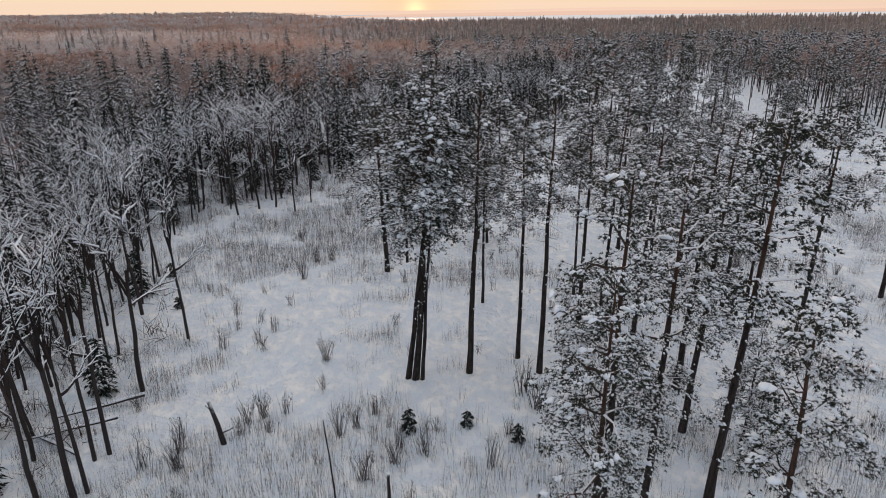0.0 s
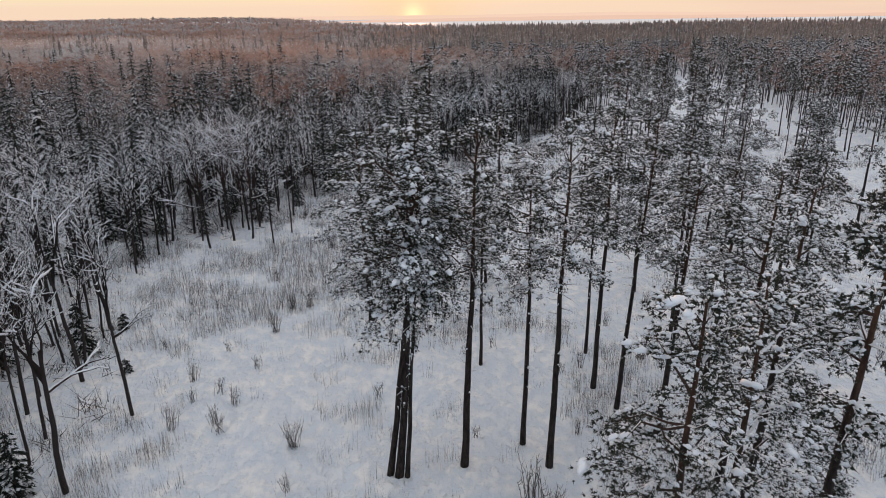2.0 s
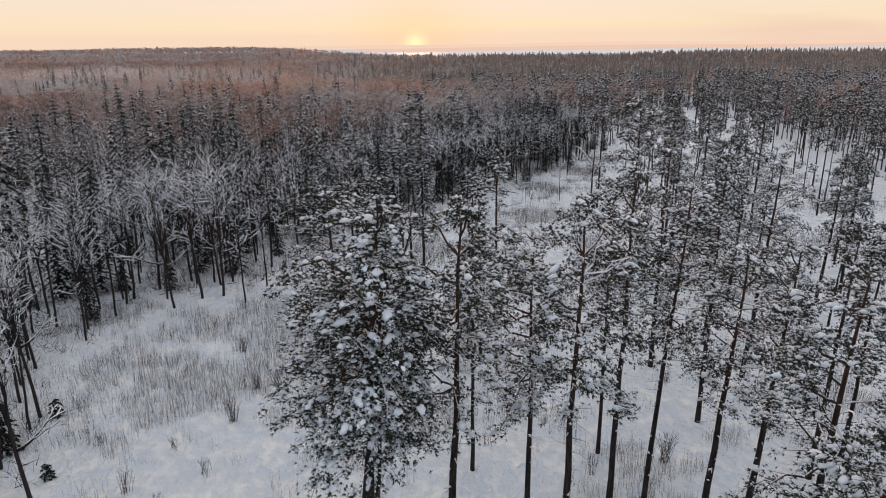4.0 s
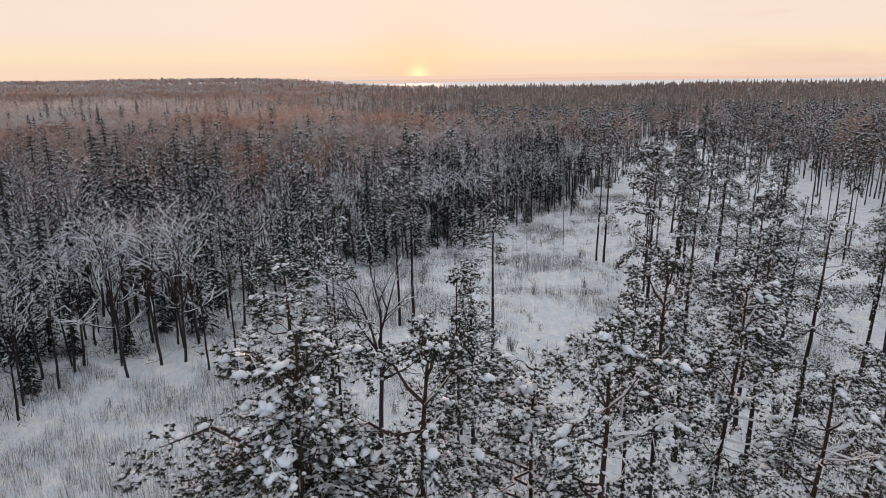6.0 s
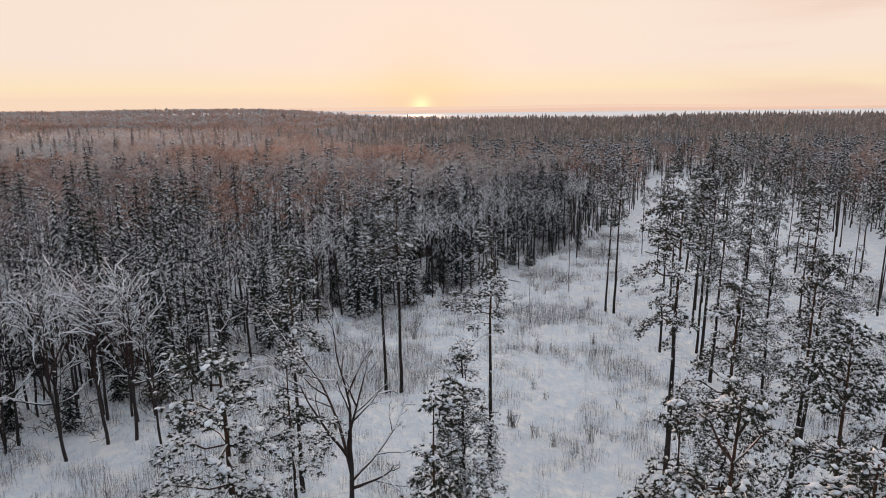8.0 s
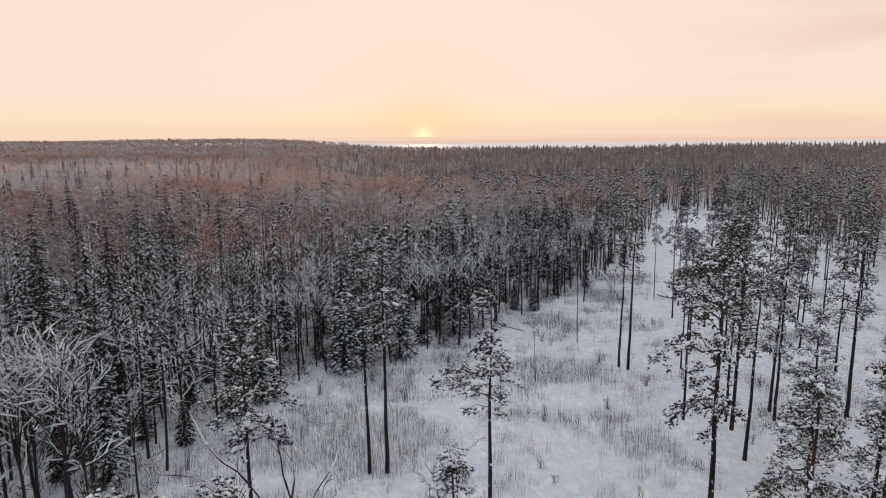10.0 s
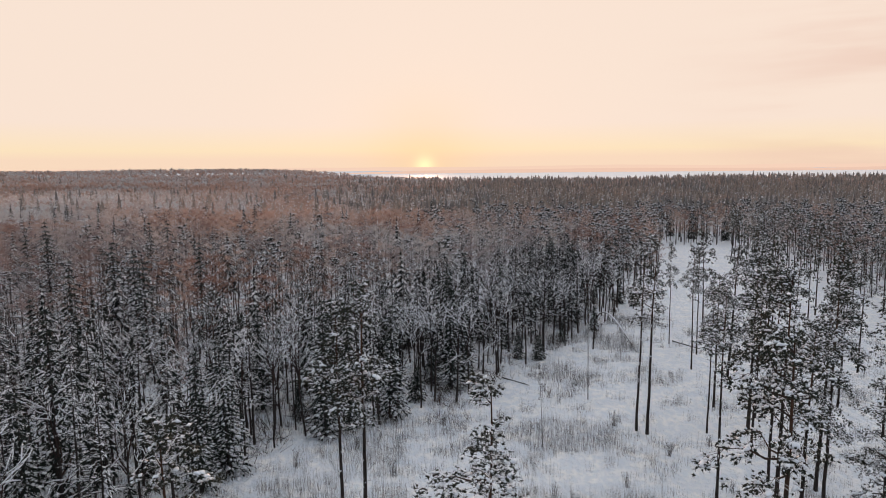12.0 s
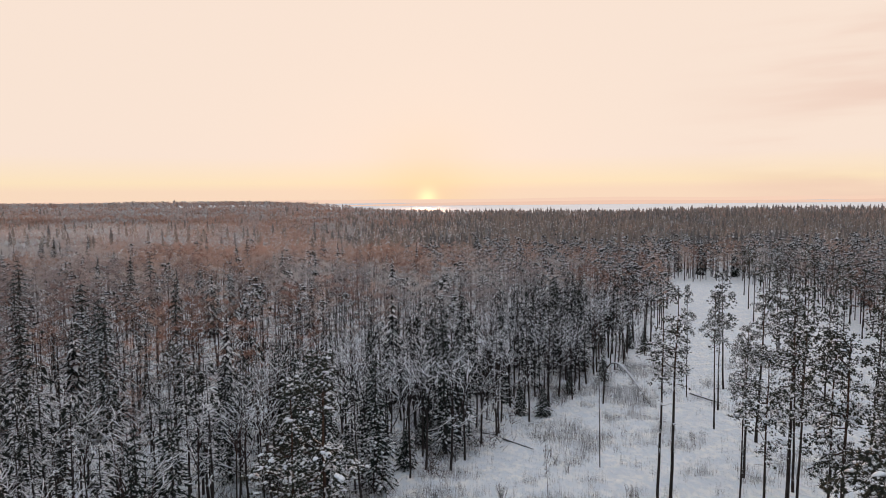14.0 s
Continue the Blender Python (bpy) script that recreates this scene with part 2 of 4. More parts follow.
# ---------------------------------------------------------------- mesh building
class Geo:
    """Triangles, gathered for one mesh."""

    def __init__(self):
        self.v, self.f, self.m = [], [], []

    def tube(self, pts, radii, sides=5, mat=0, cap=False):
        o, n = len(self.v), len(pts)
        for i, p in enumerate(pts):
            d = (pts[min(i + 1, n - 1)] - pts[max(i - 1, 0)]).normalized()
            a = d.cross(Vector((0, 0, 1)) if abs(d.z) < 0.9 else Vector((1, 0, 0))).normalized()
            b = d.cross(a)
            for s in range(sides):
                w = 2 * math.pi * s / sides
                self.v.append(p + radii[i] * (math.cos(w) * a + math.sin(w) * b))
        for i in range(n - 1):
            for s in range(sides):
                q, r = o + i * sides + s, o + i * sides + (s + 1) % sides
                self.f += [(q, r, r + sides), (q, r + sides, q + sides)]
                self.m += [mat, mat]
        if cap:
            for s in range(1, sides - 1):
                k = o + (n - 1) * sides
                self.f.append((k, k + s, k + s + 1))
                self.m.append(mat)

    def blade(self, p, d, width, rng, mat=0):
        side = d.cross(Vector((rng.uniform(-1, 1), rng.uniform(-1, 1), rng.uniform(-1, 1))))
        side = side.normalized() * width / 2 if side.length > 1e-6 else Vector((width / 2, 0, 0))
        o = len(self.v)
        self.v += [p - side, p + side, p + d]
        self.f.append((o, o + 1, o + 2))
        self.m.append(mat)

    def leaf(self, p, d, side, mat=0):
        """A narrow pointed blade that lies along d and side."""
        o = len(self.v)
        self.v += [p - side * 0.3, p + d * 0.45 - side, p + d * 0.45 + side, p + d]
        self.f += [(o, o + 1, o + 2), (o + 1, o + 3, o + 2)]
        self.m += [mat, mat]

    def lump(self, p, r, flat, rng, sides=6, mat=0, way=None):
        """A pillow of snow, drawn out along way and hanging with it."""
        o = len(self.v)
        turn = rng.uniform(0, 6.28)
        for ring, (k, z) in enumerate(((0.75, -0.35), (1.0, 0.1), (0.6, 0.75))):
            for s in range(sides):
                w = turn + 2 * math.pi * s / sides
                q = r * k * rng.uniform(0.72, 1.25)
                o2 = Vector((q * math.cos(w), q * math.sin(w), r * flat * (z + rng.uniform(-0.25, 0.25))))
                if way is not None:
                    o2 += way * (o2.dot(way) / way.length) * (1 - 1 / way.length)
                    o2.z -= 0.35 * max(0.0, o2.dot(way))
                self.v.append(p + o2)
        self.v.append(p + Vector((0, 0, r * flat)))
        self.v.append(p + Vector((0, 0, -0.5 * r * flat)))
        for ring in range(2):
            for s in range(sides):
                q, t = o + ring * sides + s, o + ring * sides + (s + 1) % sides
                self.f += [(q, t, t + sides), (q, t + sides, q + sides)]
        for s in range(sides):
            self.f.append((o + 2 * sides + s, o + 2 * sides + (s + 1) % sides, o + 3 * sides))
            self.f.append((o + (s + 1) % sides, o + s, o + 3 * sides + 1))
        self.m += [mat] * (6 * sides)

    def dab(self, p, r, flat, rng, mat=0, way=None):
        """A small dollop of snow or needles, drawn out along way."""
        o = len(self.v)
        a = Vector((way.x, way.y, 0)) if way is not None else Vector((rng.uniform(-1, 1), rng.uniform(-1, 1), 0))
        a = a.normalized() if a.length > 1e-4 else Vector((1, 0, 0))
        b = Vector((-a.y, a.x, 0))
        if way is not None:
            a = a * 1.6 + Vector((0, 0, 0.5 * way.z))
        for d in (a, b, -a, -b):
            self.v.append(p + d * r * rng.uniform(0.7, 1.25) + Vector((0, 0, r * flat * rng.uniform(-0.5, 0.4))))
        self.v.append(p + Vector((rng.uniform(-0.25, 0.25) * r, rng.uniform(-0.25, 0.25) * r, r * flat)))
        self.v.append(p - Vector((0, 0, 0.7 * r * flat)))
        for s in range(4):
            self.f += [(o + s, o + (s + 1) % 4, o + 4), (o + (s + 1) % 4, o + s, o + 5)]
        self.m += [mat] * 8

    def arrays(self):
        return np.array([tuple(p) for p in self.v], np.float32).reshape(-1, 3), np.array(self.f, np.int32).reshape(-1, 3), np.array(self.m, np.int32)


def to_mesh(name, v, f, mats, m=None, smooth=False):
    me = bpy.data.meshes.new(name)
    me.vertices.add(len(v))
    me.vertices.foreach_set("co", np.ascontiguousarray(v, np.float32).ravel())
    me.loops.add(3 * len(f))
    me.loops.foreach_set("vertex_index", np.ascontiguousarray(f, np.int32).ravel())
    me.polygons.add(len(f))
    me.polygons.foreach_set("loop_start", np.arange(0, 3 * len(f), 3, dtype=np.int32))
    for k in mats:
        me.materials.append(k)
    if m is not None:
        me.polygons.foreach_set("material_index", m)
    me.polygons.foreach_set("use_smooth", np.full(len(f), smooth))
    me.update()
    me.validate()
    return me


def part(name, geo, material, parent, label="", smooth=False):
    """One mesh object under a thing."""
    v, f, _ = geo.arrays()
    ob = new(name, to_mesh(name, v, f, [material], None, smooth))
    ob.parent = parent
    return tagged(ob, label)


def spread(variants, places):
    """Many copies of a few joined forms as one set of arrays: places holds x, y, z, scale, height scale, turn and form."""
    vs, fs, ms, count = [], [], [], 0
    places = np.array(places, float)
    for k, (v, f, m) in enumerate(variants):
        p = places[places[:, 6] == k]
        if not len(p):
            continue
        c, s = np.cos(p[:, 5])[:, None], np.sin(p[:, 5])[:, None]
        x = (c * v[:, 0] - s * v[:, 1]) * p[:, 3:4] + p[:, 0:1]
        y = (s * v[:, 0] + c * v[:, 1]) * p[:, 3:4] + p[:, 1:2]
        z = v[:, 2] * p[:, 4:5] + p[:, 2:3]
        vs.append(np.stack([x, y, z], -1).reshape(-1, 3))
        fs.append((f[None] + (count + np.arange(len(p)) * len(v))[:, None, None]).reshape(-1, 3))
        ms.append(np.tile(m, len(p)))
        count += len(p) * len(v)
    return np.concatenate(vs), np.concatenate(fs), np.concatenate(ms)


def stuff(name, variants, places, mats, label, category, smooth=False):
    v, f, m = spread(variants, places)
    return tagged(new(name, to_mesh(name, v, f, mats, m, smooth)), label, category, kind="stuff")


# ---------------------------------------------------------------- ground
def hills(x, y):
    """Wooded hills that rise far off on the side away from the plain."""
    if y < 420:
        return 0.0
    aside = float(np.interp(-x / y, (0.1, 0.3), (0.0, 1.0)))
    return aside * (13 * math.exp(-((y - 2300) / 600) ** 2) + 8 * math.exp(-((y - 1150) / 190) ** 2) * (0.6 + 0.8 * noise.noise((x / 300.0, 0.5, 3.0))) + 5 * math.exp(-((y - 720) / 90) ** 2) * (0.5 + noise.noise((x / 160.0, 7.5, 3.0))))


def lie(x, y):
    """Height of the ground: low hummocks in the clearing, hills far off."""
    near = 1 / (1 + (abs(x) / 150) ** 4 + (abs(y - 70) / 200) ** 4)
    return hills(x, y) + near * (0.30 * noise.noise((x / 7.0, y / 7.0, 0.3)) + 0.22 * noise.noise((x / 2.6, y / 2.6, 5.1)) + 0.12 * noise.noise((x / 1.3, y / 1.3, 2.2)))


def axis(lo, hi, step, far):
    a = list(np.arange(lo, hi + step / 2, step))
    d = step
    while a[-1] < far:
        d *= 1.12
        a.append(min(a[-1] + d, far))
    d = step
    while a[0] > -far:
        d *= 1.12
        a.insert(0, max(a[0] - d, -far))
    return a


def build_ground():
    xs, ys = axis(-36, 62, 0.6, 4800), axis(14, 150, 0.6, 4800)
    v = np.array([(x, y, lie(x, y)) for y in ys for x in xs], np.float32)
    n = len(xs)
    i = (np.arange(len(ys) - 1)[:, None] * n + np.arange(n - 1)[None]).ravel()
    f = np.concatenate([np.stack([i, i + 1, i + n + 1], -1), np.stack([i, i + n + 1, i + n], -1)])
    tagged(new("ground", to_mesh("ground", v, f, [GROUND_SNOW], None, True)), "open snow-covered ground with low hummocks and drifts", "ground", kind="structure")


build_ground()


# ---------------------------------------------------------------- trees
def wander(rng, a, b, n, amount):
    """A slightly crooked line from a to b."""
    pts, off = [], Vector((0, 0, 0))
    for i in range(n + 1):
        t = i / n
        if 0 < i < n:
            off = off * 0.6 + Vector((rng.uniform(-1, 1), rng.uniform(-1, 1), 0.3 * rng.uniform(-1, 1))) * amount
        pts.append(a.lerp(b, t) + (off if 0 < i < n else Vector((0, 0, 0))))
    return pts


def along(pts, t):
    k = min(max(t, 0), 0.9999) * (len(pts) - 1)
    i = int(k)
    return pts[i].lerp(pts[i + 1], k - i)


def outward(rng, turn, rise):
    return Vector((math.cos(turn) * math.cos(rise), math.sin(turn) * math.cos(rise), math.sin(rise)))


def clump(needles, snow, rng, c, way, size, share, detail):
    """A bough's end round c: small tufts of needles that hang outwards, most of them capped with snow. detail: 2 for trees seen close by, 0 for far ones."""
    flat = Vector((way.x, way.y, 0.2 * way.z)).normalized()
    count, small, large, blades, thick = ((2, 0.15, 0.26, 5, 0.08), (6, 0.075, 0.135, 6, 0.038), (10, 0.055, 0.105, 9, 0.021))[detail]
    for _ in range(count):
        o = Vector((rng.gauss(0, 0.42), rng.gauss(0, 0.42), rng.gauss(0, 0.36))) * size + flat * rng.gauss(0, 0.35) * size
        r = rng.uniform(small, large)
        q = c + o - Vector((0, 0, 0.3 * math.hypot(o.x, o.y)))
        hang = (flat + o.normalized() * 0.6 - Vector((0, 0, rng.uniform(0.1, 0.9)))).normalized()
        needles.dab(q, r * (0.78, 0.72, 0.55)[detail], rng.uniform(0.8, 1.1), rng)
        for _ in range(blades):
            d = (hang * 0.7 + Vector((rng.gauss(0, 0.7), rng.gauss(0, 0.7), rng.gauss(0, 0.55)))).normalized()
            needles.blade(q + d * r * 0.3, d * r * rng.uniform(1.1, 1.9), thick, rng)
        if rng.random() < 0.47 * share:
            top = q + hang * r * rng.uniform(-0.3, 0.5) + Vector((0, 0, 0.5 * r))
            snow.dab(top, r * rng.uniform(0.55, 1.0), rng.uniform(0.65, 0.95), rng, 0, hang if rng.random() < 0.6 else None)
    for _ in range(2 if detail and rng.random() < 0.5 * share * share else 0):
        snow.lump(c + flat * rng.uniform(-0.5, 0.5) * size + Vector((rng.gauss(0, 0.2) * size, rng.gauss(0, 0.2) * size, rng.uniform(0.05, 0.25) * size)), size * rng.uniform(0.2, 0.44), rng.uniform(0.4, 0.7), rng, 6, 0, flat * rng.uniform(1.0, 1.7))


def pine(seed, h, base, reach, whorls, per, round_top=0.5, stems=1, detail=1, snow_share=0.85, stubs=24, girth=0.225, label="", lopsided=0.2, density=4.0):
    """A Scots pine: crown from base * h up, limbs of about reach metres, needles in tufts with snow pillows."""
    rng = random.Random(seed)
    thing = new("pine_tree")
    trunk, limbs, needles, snow = Geo(), Geo(), Geo(), Geo()
    heavy = rng.uniform(0, 6.28)
    for stem in range(stems):
        hh = h * (1 - 0.07 * stem)
        foot = Vector((0, 0, -0.4)) + (Vector((rng.choice((-0.42, 0.42)), rng.uniform(-0.5, 0.5), 0)) if stem else Vector((0, 0, 0)))
        tip = Vector((rng.uniform(-0.4, 0.4) + (rng.uniform(-0.9, 0.9) if stem else 0), rng.uniform(-0.4, 0.4) + (rng.uniform(-0.9, 0.9) if stem else 0), hh))
        line = wander(rng, foot, tip, 9, 0.06)
        g = girth * (1 - 0.2 * stem)
        trunk.tube(line, [g * 1.25] + [g * (1.02 - 0.86 * (i / 9) ** 1.25) for i in range(1, 10)], 7)
        for _ in range(stubs):
            t = rng.uniform(0.22, base + 0.06)
            p, d = along(line, t), outward(rng, rng.uniform(0, 6.28), rng.uniform(-0.25, 0.35))
            ln = rng.uniform(0.25, 0.6) + max(0, t - base + 0.22) * rng.uniform(1.0, 7.0)
            limbs.tube([p, p + d * ln * 0.6, p + d * ln + Vector((0, 0, rng.uniform(-0.15, 0.2)))], [0.028, 0.02, 0.006], 4)
            snow.dab(p + d * (g * 0.9) + Vector((0, 0, 0.03)), rng.uniform(0.05, 0.1), 0.8, rng)
        for w in range(whorls):
            u = min(max((w + rng.uniform(-0.35, 0.35)) / max(whorls - 1, 1), 0.0), 1.0)
            p = along(line, base + (1 - base) * (0.02 + 0.95 * u))
            # a dome, or for young trees a cone
            dome = max(0.14, math.sin(math.pi * (0.26 + 0.6 * u))) ** 0.75
            width = 1.06 * reach * (round_top * dome + (1 - round_top) * (1.06 - 0.95 * u))
            turn = rng.uniform(0, 6.28)
            if 0.1 < u < 0.9 and rng.random() < 0.07:
                continue
            for b in range(per):
                if rng.random() < 0.22:
                    continue
                a = turn + 6.283 * b / per + rng.uniform(-0.55, 0.55)
                ln = width * rng.uniform(0.5, 1.2) * (1 + lopsided * math.cos(a - heavy))
                rise = 0.05 + 0.8 * u * u + rng.gauss(0, 0.3) - (0.3 if u < 0.3 else 0.05)
                end = p + outward(rng, a, rise) * ln
                arm = wander(rng, p, end, 4, 0.09 * ln)
                arm[2].z += 0.10 * ln
                arm[3].z += 0.03 * ln
                arm[4].z -= 0.20 * ln
                limbs.tube(arm, [0.026 + 0.014 * ln, 0.02 + 0.011 * ln, 0.016 + 0.007 * ln, 0.014, 0.008], 3)
                heading = (arm[4] - arm[0]).normalized()
                aside = heading.cross(Vector((0, 0, 1)))
                tufts = max(2, int(ln * density + rng.random()))
                load = snow_share * rng.choice((0.4, 0.75, 1.0, 1.15))
                for k in range(tufts):
                    s = 1.03 - 0.66 * (k / tufts) ** 1.15
                    on = along(arm, s)
                    fan = (0.24 + 0.36 * (1 - abs(2 * s - 1.25))) * (0.4 + 0.35 * ln)
                    off = rng.gauss(0, fan)
                    c = on + aside * off + heading * rng.gauss(0, 0.14) + Vector((0, 0, rng.gauss(0.05, 0.13) - 0.3 * abs(off)))
                    size = rng.uniform(0.26, 0.46) * (1.0 if detail else 1.4)
                    if (c - on).length > 0.2:
                        limbs.tube([along(arm, s * 0.93), c], [0.014, 0.006], 3)
                    clump(needles, snow, rng, c, heading, size, load, detail)
    part("trunk", trunk, PINE_BARK, thing, "", True)
    tagged(part("branchwork", limbs, LIMB, thing), kind="stuff")
    tagged(part("crown", needles, NEEDLES, thing, "dark green needle tufts"), kind="stuff")
    tagged(part("snow_load", snow, SNOW_COVER, thing, "pillows of white snow", True), kind="stuff")
    return tagged(thing, label, "pine tree", "pines of the clearing")


def bare_form(seed, h, fork, spread_, leaders, trunk_geo, twig_geo, snow_geo, girth=0.14, branches=7, twigs=5, load=0.05, rime=0.6, low=0):
    """A leafless tree: a pole that opens like a vase into rising limbs, with branches, twigs and snow along their tops. low: limbs that swing out far and low."""
    rng = random.Random(seed)
    top = Vector((rng.uniform(-0.03, 0.03) * h, rng.uniform(-0.03, 0.03) * h, h * min(0.9, fork + 0.18)))
    line = wander(rng, Vector((0, 0, -0.4)), top, 6, 0.006 * h)
    trunk_geo.tube(line, [girth * (1.12 - 0.55 * i / 6) for i in range(7)], 6)
    lift = Vector((0, 0, 1))

    def snow_on(pts, r):
        up = lift * (0.55 * load + 0.4 * r)
        n = len(pts)
        wide = []
        for i in range(n):
            step = pts[min(i + 1, n - 1)] - pts[max(i - 1, 0)]
            level = math.hypot(step.x, step.y) / max(step.length, 1e-4)
            wide.append(load * min(1.2, 0.12 + 1.5 * level * level) * rng.uniform(0.7, 1.2))
        wide[-1] *= 0.5
        snow_geo.tube([q + up for q in pts], wide, 3)

    def grow(p, d, ln, r, level, sag=0.0):
        n = (5, 3, 2)[level]
        limb = [p]
        for i in range(n):
            bend = Vector((rng.gauss(0, 1), rng.gauss(0, 1), rng.gauss(0, 0.6))) * (0.13, 0.16, 0.2)[level]
            d = (d + bend + lift * ((0.12, 0.08, 0.02)[level] - sag)).normalized()
            limb.append(limb[-1] + d * ln / n)
        twig_geo.tube(limb, [max(0.011, r * (1 - 0.72 * i / n)) for i in range(n + 1)], (5, 4, 3)[level])
        if rng.random() < (1.0, 0.95, 0.8)[level]:
            snow_on(limb, r)
        if level == 2:
            for _ in range(twigs):
                root = along(limb, rng.uniform(0.2, 1.0))
                w = (d + Vector((rng.gauss(0, 0.6), rng.gauss(0, 0.6), rng.gauss(0.1, 0.4)))).normalized() * ln * rng.uniform(0.35, 0.8)
                twig_geo.blade(root, w, 0.035, rng)
                if rng.random() < rime:
                    snow_geo.blade(root + lift * 0.025, w * 0.9, 0.55 * load, rng)
            return
        for b in range(branches if level == 0 else max(2, branches - 2)):
            t = 0.3 + 0.7 * (b + rng.random()) / branches if b else 1.0
            q = along(limb, t)
            ahead = (along(limb, min(1, t + 0.1)) - along(limb, t - 0.1)).normalized()
            turn = Vector((rng.gauss(0, 1), rng.gauss(0, 1), rng.gauss(-0.1, 0.5)))
            turn = (turn - ahead * turn.dot(ahead)).normalized()
            grow(q, (ahead + turn * rng.uniform(0.5, 1.0)).normalized(), ln * rng.uniform(0.36, 0.6) * (1.15 - 0.3 * t), r * rng.uniform(0.42, 0.6) * (1.1 - 0.35 * t), level + 1)

    for k in range(leaders):
        a = 6.283 * k / leaders + rng.uniform(-0.4, 0.4)
        p = along(line, (fork + 0.17 * (k / leaders)) / min(0.9, fork + 0.18) * 0.98)
        swing = k < low
        steep = rng.uniform(0.05, 0.4) if swing else math.atan2((h - p.z) * 0.8, spread_ * rng.uniform(0.3, 0.95))
        ln = spread_ * rng.uniform(0.9, 1.15) if swing else min((h - p.z) * rng.uniform(0.7, 0.95), 1.7 * spread_)
        grow(p, outward(rng, a, steep), ln, girth * rng.uniform(0.5, 0.7), 0, 0.06 if swing else 0.0)
    return trunk_geo, twig_geo


def bare_tree(seed, h, fork, spread_, leaders, girth=0.14, label="", branches=7, twigs=5, load=0.05, rime=0.6, low=0):
    thing = new("bare_tree")
    snow = Geo()
    trunk, twigs_ = bare_form(seed, h, fork, spread_, leaders, Geo(), Geo(), snow, girth, branches, twigs, load, rime, low)
    part("trunk", trunk, BARE_BARK, thing, "", True)
    tagged(part("crown", twigs_, TWIGS, thing, "leafless twigs lined with snow"), kind="stuff")
    tagged(part("snow_load", snow, SNOW_COVER, thing, "ribbons of white snow", True), kind="stuff")
    return tagged(thing, label, "leafless tree", "leafless trees of the wood")


def ribbed_form(seed, h, base, reach, count, trunk_geo, twig_geo, snow_geo, girth=0.12, hang=0.15):
    """A thin tall conifer, almost without needles, with level snow-laden boughs."""
    rng = random.Random(seed)
    tip = Vector((rng.uniform(-0.4, 0.4), rng.uniform(-0.4, 0.4), h))
    line = wander(rng, Vector((0, 0, -0.4)), tip, 6, 0.12)
    trunk_geo.tube(line, [girth * (1.1 - 1.02 * (i / 6)) + 0.01 for i in range(7)], 5)
    for k in range(count):
        u = (k + rng.random()) / count
        p = along(line, base + (1 - base) * u)
        a = rng.uniform(0, 6.28)
        ln = reach * (1.0 - 0.82 * u) * rng.uniform(0.5, 1.15) + 0.2
        d = outward(rng, a, rng.uniform(-0.3, 0.3))
        mid, end = p + d * ln * 0.55 + Vector((0, 0, 0.06)), p + d * ln - Vector((0, 0, hang * ln))
        twig_geo.tube([p, mid, end], [0.035, 0.04, 0.01], 3)
        flat = d.cross(Vector((0, 0, 1))).normalized()
        if rng.random() < 0.62:
            snow_geo.leaf(p + Vector((0, 0, 0.05)), mid + Vector((0, 0, 0.03)) - p, flat * 0.08)
            snow_geo.leaf(p.lerp(mid, 0.7) + Vector((0, 0, 0.06)), end - p.lerp(mid, 0.7), flat * 0.095)
        for s in (-1, 1):
            w = (d * 0.8 + flat * s * rng.uniform(0.5, 0.9) - Vector((0, 0, 0.2))) * ln * rng.uniform(0.3, 0.45)
            root, aside = p.lerp(end, rng.uniform(0.3, 0.7)), w.cross(Vector((0, 0, 1))).normalized()
            twig_geo.leaf(root, w, aside * 0.045)
            if rng.random() < 0.6:
                snow_geo.leaf(root + Vector((0, 0, 0.04)), w * 0.9, aside * 0.05)
        w = Vector((d.x * 0.3, d.y * 0.3, -rng.uniform(0.35, 0.7)))
        twig_geo.leaf(p.lerp(end, rng.uniform(0.4, 0.9)), w, d * 0.13)
        w = Vector((d.x * 0.5, d.y * 0.5, -rng.uniform(0.2, 0.5)))
        twig_geo.leaf(p.lerp(end, rng.uniform(0.2, 0.7)), w, d * 0.10)
    return trunk_geo, twig_geo


def ribbed_tree(seed, h, base, reach, count, label):
    thing = new("thin_conifer")
    snow = Geo()
    trunk, twigs = ribbed_form(seed, h, base, reach, count, Geo(), Geo(), snow)
    part("trunk", trunk, BARE_BARK, thing, "", True)
    tagged(part("crown", twigs, DARK_BOUGHS, thing, "level dark boughs"), kind="stuff")
    tagged(part("snow_load", snow, SNOW_COVER, thing, "ribbons of white snow"), kind="stuff")
    return tagged(thing, label, "conifer", "thin conifers of the wood")


